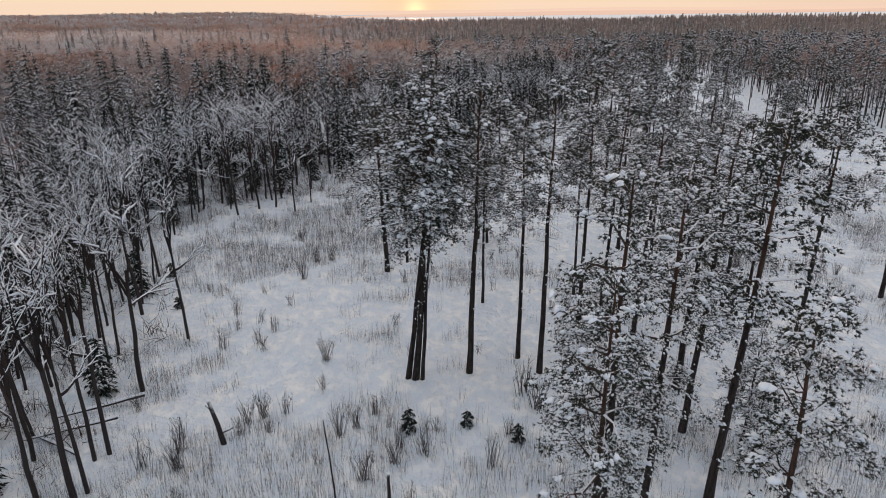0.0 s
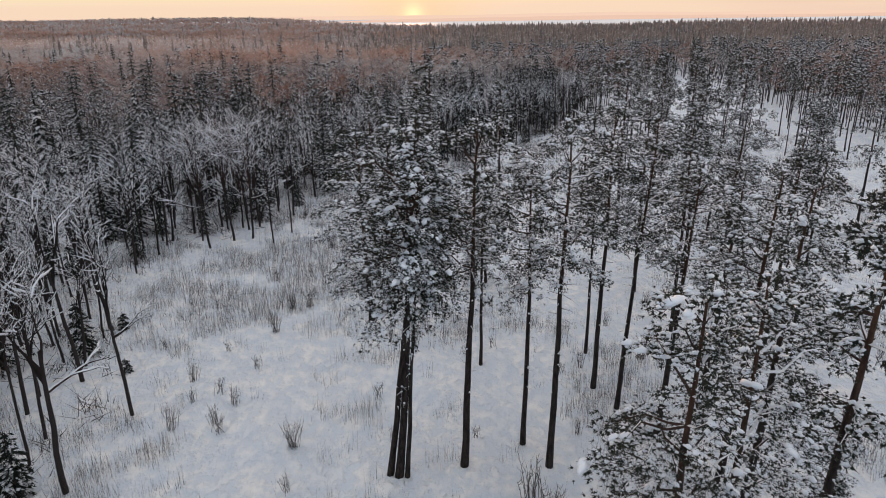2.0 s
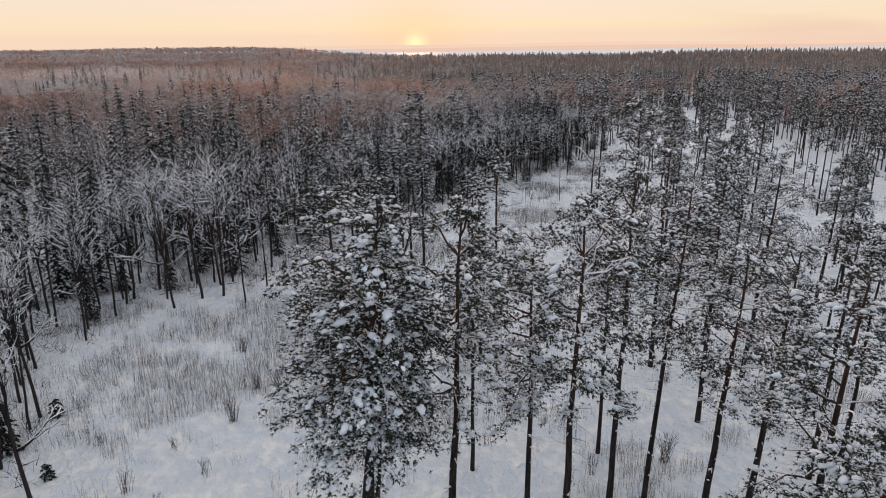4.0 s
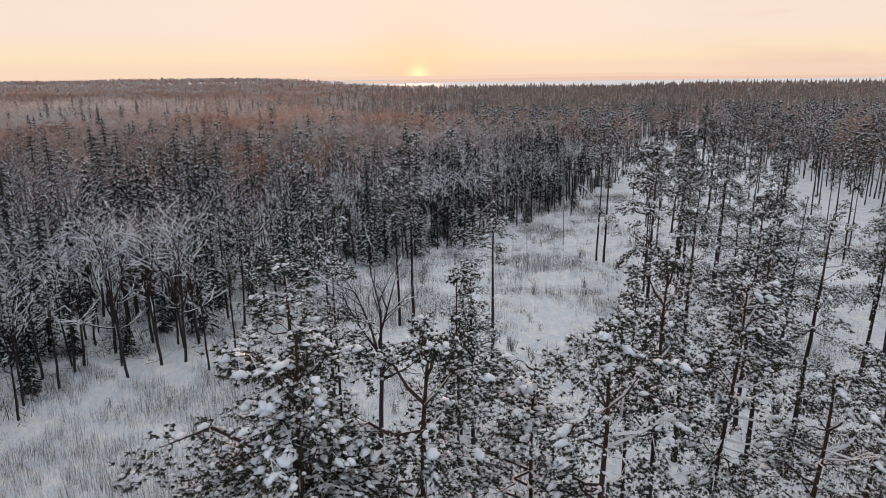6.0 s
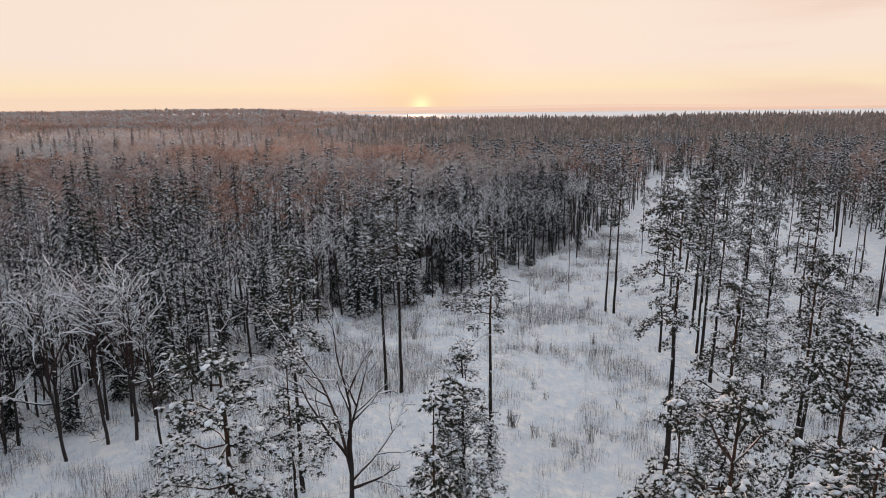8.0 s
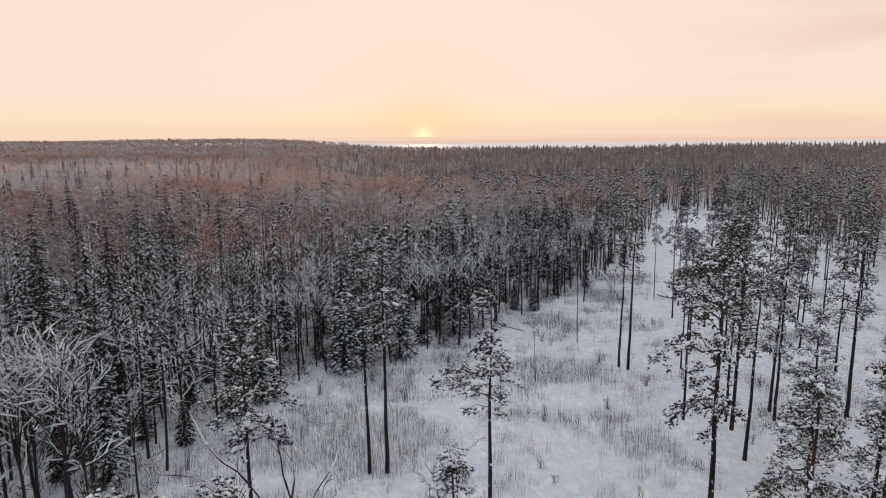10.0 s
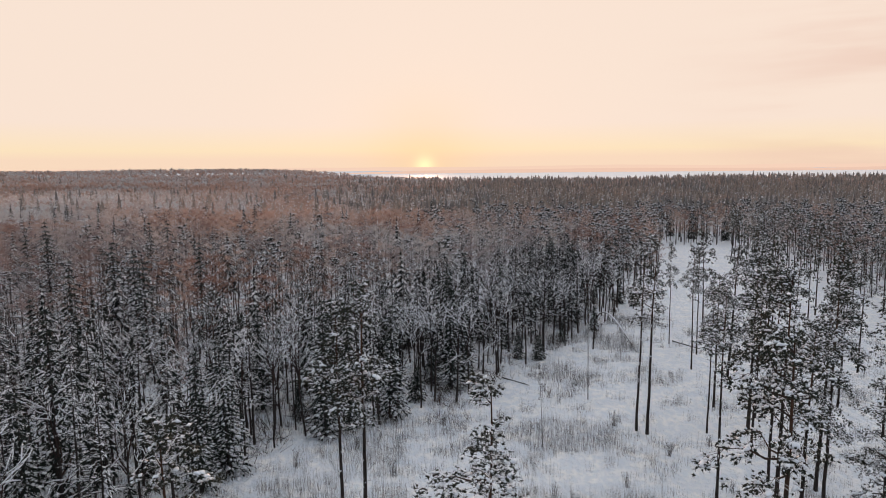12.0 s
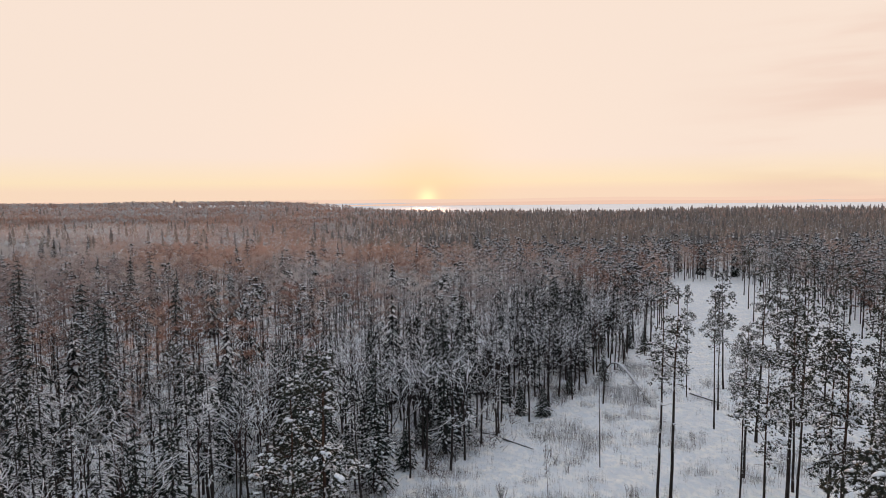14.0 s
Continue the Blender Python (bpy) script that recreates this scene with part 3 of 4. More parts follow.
def spruce_form(seed, h, reach, tiers, per, needles, snow, blades=9, base=0.06, fat=0.16):
    rng = random.Random(seed)
    for k in range(tiers):
        u = k / tiers
        z = h * (base + (0.97 - base) * u)
        ln = reach * (1 - u) ** 0.8 + 0.15
        turn = rng.uniform(0, 6.28)
        n = max(4, int(per * (1 - 0.5 * u)))
        for b in range(n):
            a = turn + 6.283 * b / n + rng.uniform(-0.3, 0.3)
            l2 = ln * rng.uniform(0.7, 1.15)
            p = Vector((0, 0, z + rng.uniform(-0.15, 0.15)))
            d = outward(rng, a, -0.35 - 0.25 * (1 - u))
            side = d.cross(Vector((0, 0, 1))).normalized()
            for q in range(blades):
                s = (q + rng.random()) / blades
                c = p + d * l2 * s
                w = (d + side * rng.uniform(-1.1, 1.1) + Vector((0, 0, rng.uniform(-0.9, 0.1)))).normalized()
                needles.blade(c, w * rng.uniform(0.25, 0.5) * (0.4 + 0.6 * min(1, ln)) * (fat / 0.16) ** 0.7, fat, rng)
            if snow is not None and rng.random() < 0.7:
                for s in (0.4, 0.65, 0.9):
                    snow.dab(p + d * l2 * (s + rng.uniform(-0.12, 0.12)) + side * l2 * rng.gauss(0, 0.1) + Vector((0, 0, 0.07)), l2 * rng.uniform(0.04, 0.1), 0.5, rng, 0, d)


def spruce_tree(seed, h, reach, tiers, per, label):
    thing = new("spruce_tree")
    trunk, needles, snow = Geo(), Geo(), Geo()
    trunk.tube([Vector((0, 0, -0.4)), Vector((0, 0, h * 0.5)), Vector((0, 0, h))], [0.035 * h ** 0.7 + 0.02, 0.02 * h ** 0.7, 0.01], 6)
    spruce_form(seed, h, reach, tiers, per, needles, snow, blades=14)
    part("trunk", trunk, BARE_BARK, thing, "", True)
    tagged(part("crown", needles, SPRUCE, thing, "drooping dark green boughs"), kind="stuff")
    tagged(part("snow_load", snow, SNOW_COVER, thing, "pads of white snow", True), kind="stuff")
    return tagged(thing, label, "spruce tree", "spruces of the wood")


def stand(ob, x, y, scale=1.0, tall=None, turn=0.0, lean=0.0, lean_to=0.0):
    """A copy of a tree at its place. lean: degrees from upright, towards the compass angle lean_to."""
    axis_ = Vector((-math.sin(radians(lean_to)), math.cos(radians(lean_to)), 0))
    m = Matrix.Translation((x, y, lie(x, y))) @ Matrix.Rotation(radians(lean), 4, axis_) @ Matrix.Rotation(turn, 4, "Z") @ Matrix.Diagonal((scale, scale, tall or scale, 1))
    return copy_thing(ob, m)


def retire(protos):
    """Removes the first forms, from which the standing trees were copied."""
    for ob in protos:
        for c in list(ob.children_recursive):
            bpy.data.objects.remove(c)
        bpy.data.objects.remove(ob)


rnd = random.Random(11)
L_WIDE = "tall Scots pine with a broad snow-laden crown on a bare trunk"
L_FULL = "snow-laden Scots pine with a deep full crown"
L_SLIM = "slender Scots pine with a small high crown and long bare trunk"
L_YOUNG = "young Scots pine with a pointed, snow-dusted crown"
L_TRIPLE = "broad Scots pine of several stems with a wide snowy crown"
L_DEAD = "thin dying pine, almost bare, with short snowy branches"
PINES = {
    "wide": pine(1, 20, 0.61, 2.7, 10, 5, 0.95, label=L_WIDE),
    "wide2": pine(2, 20, 0.58, 2.6, 11, 5, 0.85, label=L_WIDE, lopsided=0.35),
    "full": pine(3, 19, 0.36, 2.8, 15, 5, 0.75, detail=2, snow_share=0.92, label=L_FULL),
    "full2": pine(4, 19, 0.42, 2.7, 14, 5, 0.7, detail=2, snow_share=0.92, label=L_FULL, lopsided=0.4),
    "slim": pine(5, 20, 0.64, 1.9, 10, 5, 0.8, label=L_SLIM, girth=0.16),
    "slim2": pine(6, 20, 0.62, 2.0, 10, 5, 0.6, label=L_SLIM, girth=0.16, lopsided=0.45),
    "young": pine(7, 14, 0.26, 2.1, 15, 5, 0.25, detail=2, label=L_YOUNG, girth=0.13),
    "young2": pine(8, 14, 0.3, 2.1, 15, 5, 0.3, detail=2, label=L_YOUNG, girth=0.13),
    "triple": pine(9, 20, 0.67, 2.75, 10, 5, 0.95, stems=3, detail=2, density=3.8, snow_share=0.95, label=L_TRIPLE),
    "broad": pine(12, 20, 0.63, 2.7, 11, 5, 0.85, detail=2, label=L_WIDE, lopsided=0.3),
    "narrow": pine(13, 20, 0.63, 2.1, 11, 5, 0.7, detail=2, label=L_SLIM, girth=0.16, lopsided=0.3),
    "dead": pine(10, 20, 0.62, 1.3, 8, 3, 0.3, snow_share=0.6, label=L_DEAD, girth=0.14, stubs=26, density=1.6),
}
FAR_PINES = [pine(14, 20, 0.64, 2.0, 8, 5, 0.8, detail=0, label=L_SLIM, girth=0.16, stubs=6, density=2.6), pine(15, 20, 0.58, 2.2, 9, 5, 0.6, detail=0, label=L_SLIM, girth=0.16, stubs=6, density=2.6)]
TALL = {"young": 14, "young2": 14, "full": 19, "full2": 19}

# kind, x, y, height, breadth, turn, lean, lean_to
PLACES = """
triple -2.0 38.8 20.2 1.06 0.3 4.2 0
broad 1.9 39.9 20.4 1.0 1.1 2.3 0
narrow 5.7 42.0 18.8 1.15 2.0 1 0
broad 7.0 39.5 20.4 0.9 3.5 1 0
slim2 3.6 52.1 18.4 0.9 1.5 0 0
slim2 12.2 54.0 17.0 1.0 3.1 1 0
broad 11.7 48.9 20.0 0.85 0.8 1 0
narrow 12.7 46.0 20.0 1.05 5.0 2.5 0
broad 14.5 42.9 17.6 1.05 2.6 4 10
broad 18.3 45.6 16.9 1.05 4.6 3 10
wide 20.3 57.7 18.5 0.85 1.7 1 0
wide2 24.9 51.0 16.4 0.95 0.9 1 0
wide 27.8 52.6 16.0 0.85 4.1 1 0
full2 16.2 37.3 18.4 1.05 1.9 3 20
full2 15.0 32.3 19.0 1.0 2.9 3 20
wide2 14.4 26.2 20.5 1.05 0.4 3 30
young2 18.2 31.1 9.0 0.9 0.5 0 0
young 17.9 29.2 6.0 0.7 2.5 2 30
wide 29.2 46.1 18.4 0.95 5.2 1 0
wide2 40.2 52.8 18.5 0.95 3.6 2 30
full 7.2 21.0 19.0 0.98 0.6 0 0
full2 5.3 15.8 17.2 0.85 2.2 0 0
full 10.2 12.6 17.5 0.9 4.0 0 0
full2 10.3 24.5 18.4 0.95 5.2 2 0
slim2 7.4 81.1 18.6 1.15 4.6 0 0
dead 14.9 116.0 9.0 0.35 1.0 3 180
dead 22.6 131.0 16.0 0.5 2.3 1 180
dead 25.9 121.0 20.6 1.0 0.5 1 0
slim2 26.7 119.7 21.0 1.0 3.9 1.5 0
wide2 20.6 78.6 21.0 0.9 2.4 0.5 0
full2 32.3 81.7 16.0 0.9 3.7 3 20
full 19.5 66.5 18.5 0.9 1.4 0 0
wide2 25.8 71.0 18.8 0.85 0.2 0 0
full2 26.5 64.5 18.5 0.9 4.7 5 20
slim2 -2.1 94.2 19.3 1.0 3.3 0 0
slim -0.6 94.1 20.6 1.05 0.1 0.5 180
wide2 -22.4 126.8 15.0 0.8 5.0 0 0
slim 41.1 156.8 16.3 0.6 1.2 0 0
slim2 39.6 142.5 17.2 0.8 3.4 0 0
slim 43.1 150.1 16.2 0.8 0.7 0 0
wide2 37.9 106.8 18.0 0.8 5.5 1 0
slim 37.2 104.3 20.6 0.9 2.7 1 0
wide2 45.0 105.4 19.0 0.9 3.0 2 0
slim 51.7 127.6 16.6 0.9 4.8 1 0
slim2 61.9 140.6 16.4 0.9 1.3 1 0
wide2 -5.7 60.4 17.2 1.3 4.0 0 0
slim2 -3.8 63.2 15.6 1.15 2.2 0 0
slim -6.8 77.1 18.2 1.15 3.6 0 0
young2 5.1 69.2 14.0 1.2 2.8 0 0
young 3.9 68.7 10.5 0.95 4.4 0 0
wide 30.8 96.4 17.6 0.85 4.4 1 0
wide2 32.0 102.1 20.0 0.8 1.8 1 0
slim 32.2 104.0 19.8 0.9 0.3 1 0
slim2 28.3 104.8 18.6 0.9 2.9 1 0
young 33.8 91.5 15.0 1.05 0.9 0 0
full2 38.3 89.0 15.0 0.9 3.7 4 20
wide2 38.8 76.8 16.2 0.95 5.8 3 20
slim 39.2 74.6 15.0 0.9 1.0 5 20
slim2 66.1 131.6 15.0 0.8 2.0 1 0
slim 66.7 125.7 15.0 0.8 4.0 1 0
slim2 66.4 152.4 15.0 0.8 0.4 1 0
slim 33.3 120.1 15.6 0.8 3.1 1 0
wide 88.5 176.7 14.5 0.8 2.5 0 0
wide2 42.7 137.6 18.0 0.85 0.4 1 0
wide 37.1 128.0 15.8 0.8 2.9 1 0
wide2 38.1 120.9 19.0 0.9 1.9 1 0
slim2 40.4 124.3 18.6 0.9 3.8 0 0
wide 45.3 83.4 16.0 1.0 1.2 1 0
wide2 53.8 87.4 16.5 0.95 4.2 1 0
full2 50.6 94.0 15.5 0.9 2.2 1 0
"""


def place_pines():
    for row in PLACES.split("\n"):
        if not row:
            continue
        kind, *n = row.split()
        x, y, h, wide, turn, lean, lean_to = map(float, n)
        tall = h / TALL.get(kind, 20)
        stand(PINES[kind], x, y, wide * max(0.75, tall), tall, turn, lean, lean_to)


place_pines()
TAKEN = [tuple(map(float, row.split()[1:3])) for row in PLACES.split("\n") if row]


# the leafless trees that stand singly at the edge of the wood
EDGE_BARE = bare_tree(21, 14, 0.45, 2.3, 5, 0.15, "leafless tree with upright forking limbs lined with snow", 4, 3, 0.042, 0.3, 1)
EDGE_SPARE = bare_tree(22, 13, 0.52, 2.6, 4, 0.17, "leafless tree with few thick snow-lined forks", 3, 3, 0.06, 0.4, 1)
EDGE_WIDE = bare_tree(23, 14, 0.38, 4.0, 6, 0.145, "leafless tree with a broad snow-lined crown", 5, 3, 0.055, 0.25, 1)
LONE_FORK = bare_tree(26, 15.0, 0.46, 4.0, 6, 0.2, "lone leafless tree forked low, with spreading bare limbs", 4, 3, 0.04, 0.3, 2)
for proto, x, y, s, tall, turn, lean, to in (
        (EDGE_BARE, -21.0, 46.0, 0.9, 1.0, 0.4, 1, 180), (EDGE_SPARE, -21.4, 38.0, 1.0, 1.0, 1.2, 1, 180),
        (EDGE_SPARE, -20.5, 26.8, 1.0, 1.1, 2.2, 2, 180), (EDGE_BARE, -22.3, 26.4, 1.0, 0.9, 3.0, 1, 180),
        (EDGE_BARE, -20.3, 30.6, 0.9, 1.1, 4.4, 2, 170), (EDGE_BARE, -20.9, 30.0, 0.8, 1.1, 5.4, 1, 190), (EDGE_BARE, -20.0, 27.3, 0.8, 1.05, 0.9, 1, 180),
        (EDGE_WIDE, -22.9, 85.1, 1.0, 1.0, 0.2, 0, 0), (EDGE_WIDE, -25.0, 84.4, 0.95, 1.0, 1.9, 2, 180), (EDGE_WIDE, -27.1, 81.8, 0.95, 1.02, 3.6, 2, 180),
        (EDGE_BARE, -19.8, 83.0, 0.7, 0.85, 2.4, 1, 180), (EDGE_BARE, -18.3, 86.6, 0.6, 0.8, 5.1, 1, 180),
        (EDGE_SPARE, -26.6, 50.3, 0.9, 1.1, 4.0, 2, 180), (EDGE_BARE, -28.6, 59.2, 0.9, 0.95, 0.6, 2, 180),
        (LONE_FORK, -1.7, 66.5, 1.0, 1.0, 0.0, 0, 0), (EDGE_SPARE, 4.2, 70.6, 0.65, 1.05, 0.6, 3, 20)):
    stand(proto, x, y, s, tall, turn, lean, to)
    TAKEN.append((x, y))


# ---------------------------------------------------------------- the wood
def wood_edge(y):
    """x up to which the dense wood reaches, by y."""
    ys = (0, 26, 38, 46, 58, 70, 79, 84, 87, 97, 110, 117, 124, 131, 143, 153, 169, 186, 230, 262, 285)
    xs = (-23, -22.5, -24, -23, -28.5, -32.5, -31.5, -28, -20, -19, -15.5, -10, 0, 8.5, 14, 23, 33.5, 45, 62, 72, 78)
    return float(np.interp(y, ys, xs))


def in_wood(x, y):
    if y > 288 or x < wood_edge(y):
        return True
    return x > np.interp(y, (110, 150, 200, 262), (95, 92, 96, 105)) and y > 110


def clear_of(x, y, gap):
    return all((x - a) ** 2 + (y - b) ** 2 > gap * gap for a, b in TAKEN)


TALL_SPRUCES = [spruce_tree(38, 18, 3.7, 20, 13, "tall dark spruce with white-tipped boughs above the wood"), spruce_tree(39, 18, 3.2, 21, 12, "tall dark spruce with white-tipped boughs above the wood")]
SPRUCES_AT = "-54.9 93.2 19; -56.6 112.7 19; -84 196.3 19; -41 112.8 19; -45.3 128.6 14.5; -33 101.2 19; -83.7 136.2 19; -74.5 116.1 19; -55.4 136.3 19; -27.5 102.9 19; -44.6 136.1 17.5; -37.5 108.8 17.5; -65.6 206.8 17.5; -132.6 289.9 17.5; -54.4 166.8 17.5; -75.3 155.9 17.5; -38 164.5 17.5; -62.5 282.1 17.5; -64.5 214.2 17.5; -36.6 140 17.5; -83.3 188.1 17.5; -70.1 173.7 17.5; -41.7 148.1 17.5; -81.1 160.5 17.5"
for n, row in enumerate(SPRUCES_AT.split(";")):
    x, y, h = map(float, row.split())
    stand(TALL_SPRUCES[n % 2], x, y, h / 18 * (0.85 + 0.1 * (n % 4)), h / 18, n * 1.7, 0, 0)
    TAKEN.append((x, y))


FILL = [
    (bare_tree(31, 14, 0.40, 2.0, 5, 0.12, "thin leafless tree, its twigs lined with snow", 4, 2, 0.037, 0.25), 0.16),
    (bare_tree(32, 15, 0.48, 1.8, 5, 0.11, "thin leafless tree, its twigs lined with snow", 4, 2, 0.037, 0.25), 0.16),
    (bare_tree(33, 13, 0.38, 3.2, 5, 0.13, "leafless tree with a spreading snowy crown", 4, 2, 0.05, 0.25, 1), 0.26),
    (ribbed_tree(34, 16, 0.32, 2.3, 66, "thin conifer with level snow-lined boughs"), 0.17),
    (ribbed_tree(35, 15, 0.42, 2.0, 54, "thin conifer with level snow-lined boughs"), 0.15),
    (spruce_tree(36, 16, 2.7, 22, 12, "dark pointed spruce with snow on its drooping boughs"), 0.10),
    (spruce_tree(37, 5, 1.3, 12, 9, "small spruce weighed down by snow"), 0.20),
]


def pick(weights):
    r = rnd.random() * sum(weights)
    for i, w in enumerate(weights):
        r -= w
        if r <= 0:
            return i
    return len(weights) - 1


def sow(x0, x1, y0, y1, gap, jitter=0.75):
    """Uneven rows of places inside a rectangle."""
    y = y0
    while y < y1:
        x = x0 + rnd.uniform(0, gap)
        while x < x1:
            yield x + rnd.uniform(-jitter, jitter) * gap * 0.5, y + rnd.uniform(-jitter, jitter) * gap * 0.5
            x += gap
        y += gap


def plant_wood():
    # single trees: the strip along the edge of the clearing
    spots = []
    for x, y in sow(-48, 60, 12, 190, 2.9):
        e = wood_edge(y)
        if x < e and x > e - 24 and abs(x - 1) < 0.75 * y + 14 and clear_of(x, y, 1.6):
            spots.append((e - x + rnd.uniform(0, 4) + max(0, y - 120) * 0.12, x, y))
    spots.sort()
    for depth, x, y in spots[:470]:
        conifers = 0.2 if y < 92 and wood_edge(y) - x < 9 else float(np.interp(y, (100, 130), (1.6, 1.2)))
        i = pick([w * (conifers if k > 2 else 1.0) for k, (_, w) in enumerate(FILL)])
        s = rnd.uniform(0.75, 1.15)
        stand(FILL[i][0], x, y, s, rnd.uniform(0.78, 1.02), rnd.uniform(0, 6.28), rnd.uniform(0, 3), rnd.uniform(0, 360))
    return spots[470:]


LEFT_OVER = plant_wood()


def far_form(kind, seed, white=2):
    """A whole tree of few triangles for the deep wood. Slots: bark 0, brown twigs 1, needles 2, frosted twigs 3, dark boughs 4, snow 5."""
    w, rng = Geo(), random.Random(seed)
    tip = Vector((rng.uniform(-0.4, 0.4), rng.uniform(-0.4, 0.4), 14.5))
    line = wander(rng, Vector((0, 0, 0)), tip, 3, 0.12)
    w.tube([line[0], line[1], line[0].lerp(line[3], 0.8)], [0.12, 0.085, 0.03], 4, 0)
    up = Vector((0, 0, 1))
    if kind == "bare":
        limbs = 11 if white else 9
        for k in range(limbs):
            p = along(line, 0.34 + 0.62 * k / limbs)
            a = 2.4 * k + rng.uniform(-0.4, 0.4)
            end = p + outward(rng, a, rng.uniform(0.15, 0.95)) * rng.uniform(1.5, 2.9) * (1.15 - 0.05 * k)
            w.blade(p, end - p, 0.11, rng, 4 if white else 1)
            if white:
                w.blade(p + up * 0.05, (end - p) * 0.97, 0.12, rng, 5)
            for j in range(6 if white else 4):
                q = p.lerp(end, rng.uniform(0.2, 0.9))
                d = outward(rng, a + rng.gauss(0, 0.9), rng.uniform(-0.2, 0.8)) * rng.uniform(0.6, 1.4)
                w.blade(q, d, 0.06, rng, 4 if white else 1)
                if j < white:
                    w.blade(q + up * 0.04, d, 0.085, rng, 5)
            for j in range(10 if white else 24):
                q = p.lerp(end, rng.uniform(0.25, 1.05)) + Vector((rng.gauss(0, 0.25), rng.gauss(0, 0.25), rng.gauss(0, 0.2)))
                d = outward(rng, a + rng.gauss(0, 1.0), rng.uniform(-0.2, 1.3)) * rng.uniform(0.7, 1.5)
                w.blade(q, d, rng.uniform(0.06, 0.12) if not white else rng.uniform(0.03, 0.06), rng, 4 if white and j % 4 else 1)
    elif kind == "ribbed":
        for k in range(46):
            u = (k + rng.random()) / 46
            p = along(line, 0.16 + 0.83 * u)
            d = outward(rng, rng.uniform(0, 6.28), rng.uniform(-0.4, 0.15)) * (2.2 * (1 - 0.86 * u) + 0.3) * rng.uniform(0.6, 1.1)
            w.blade(p, d, 0.12, rng, 4)
            if rng.random() < 0.55:
                w.blade(p + up * 0.05, d, 0.12, rng, 5)
            for _ in range(4):
                w.blade(p + d * rng.uniform(0.1, 0.8) - up * 0.04, Vector((d.x * 0.25 + rng.gauss(0, 0.15), d.y * 0.25 + rng.gauss(0, 0.15), -rng.uniform(0.2, 0.6))), rng.uniform(0.06, 0.11), rng, 3 if rng.random() < 0.12 else 4)
    elif kind == "spruce":
        for k in range(19):
            u = k / 19
            ln, turn, n = 3.0 * (1 - u) ** 0.8 + 0.2, rng.uniform(0, 6.28), max(5, int(9 - 3 * u))
            for b in range(n):
                a, p = turn + 6.283 * b / n + rng.uniform(-0.35, 0.35), Vector((0, 0, 2.2 + 13.6 * u + rng.uniform(-0.2, 0.2)))
                d = outward(rng, a, -0.45 - 0.25 * (1 - u)) * ln * rng.uniform(0.7, 1.15)
                flat = d.cross(up).normalized()
                w.leaf(p, d, flat * (0.1 + 0.12 * ln), 2)
                w.leaf(p + d * 0.35 - up * 0.1, d * 0.6 - up * 0.35 * ln, flat * 0.12 * ln, 4)
                if rng.random() < 0.55:
                    w.leaf(p + d * 0.35 + up * 0.06, d * 0.65, flat * 0.05 * ln, 5)
        w.tube([Vector((0, 0, 2.2)), Vector((0, 0, 15.9))], [0.5, 0.02], 5, 4)
        w.blade(Vector((0, 0, 15.2)), Vector((0, 0, 1.1)), 0.22, rng, 4)
    else:
        for k in range(34):
            u = rng.random()
            a = rng.uniform(0, 6.28)
            c = Vector((math.cos(a), math.sin(a), 0)) * 2.2 * math.sqrt(rng.random()) * (1.12 - 0.8 * u) + Vector((0, 0, 8.3 + 6.8 * u))
            if k % 3 == 0:
                w.dab(c, rng.uniform(0.2, 0.4), rng.uniform(0.6, 0.9), rng, 4)
            for _ in range(5):
                d = Vector((rng.gauss(0, 1), rng.gauss(0, 1), rng.gauss(-0.2, 0.6))).normalized()
                w.blade(c + d * 0.15, d * rng.uniform(0.35, 0.7), 0.17, rng, 4)
            for _ in range(2):
                d = Vector((rng.gauss(0, 1), rng.gauss(0, 1), rng.gauss(-0.1, 0.3))).normalized()
                w.blade(c + d * 0.1 + up * 0.18, d * rng.uniform(0.3, 0.55), 0.22, rng, 5)
    return w.arrays()


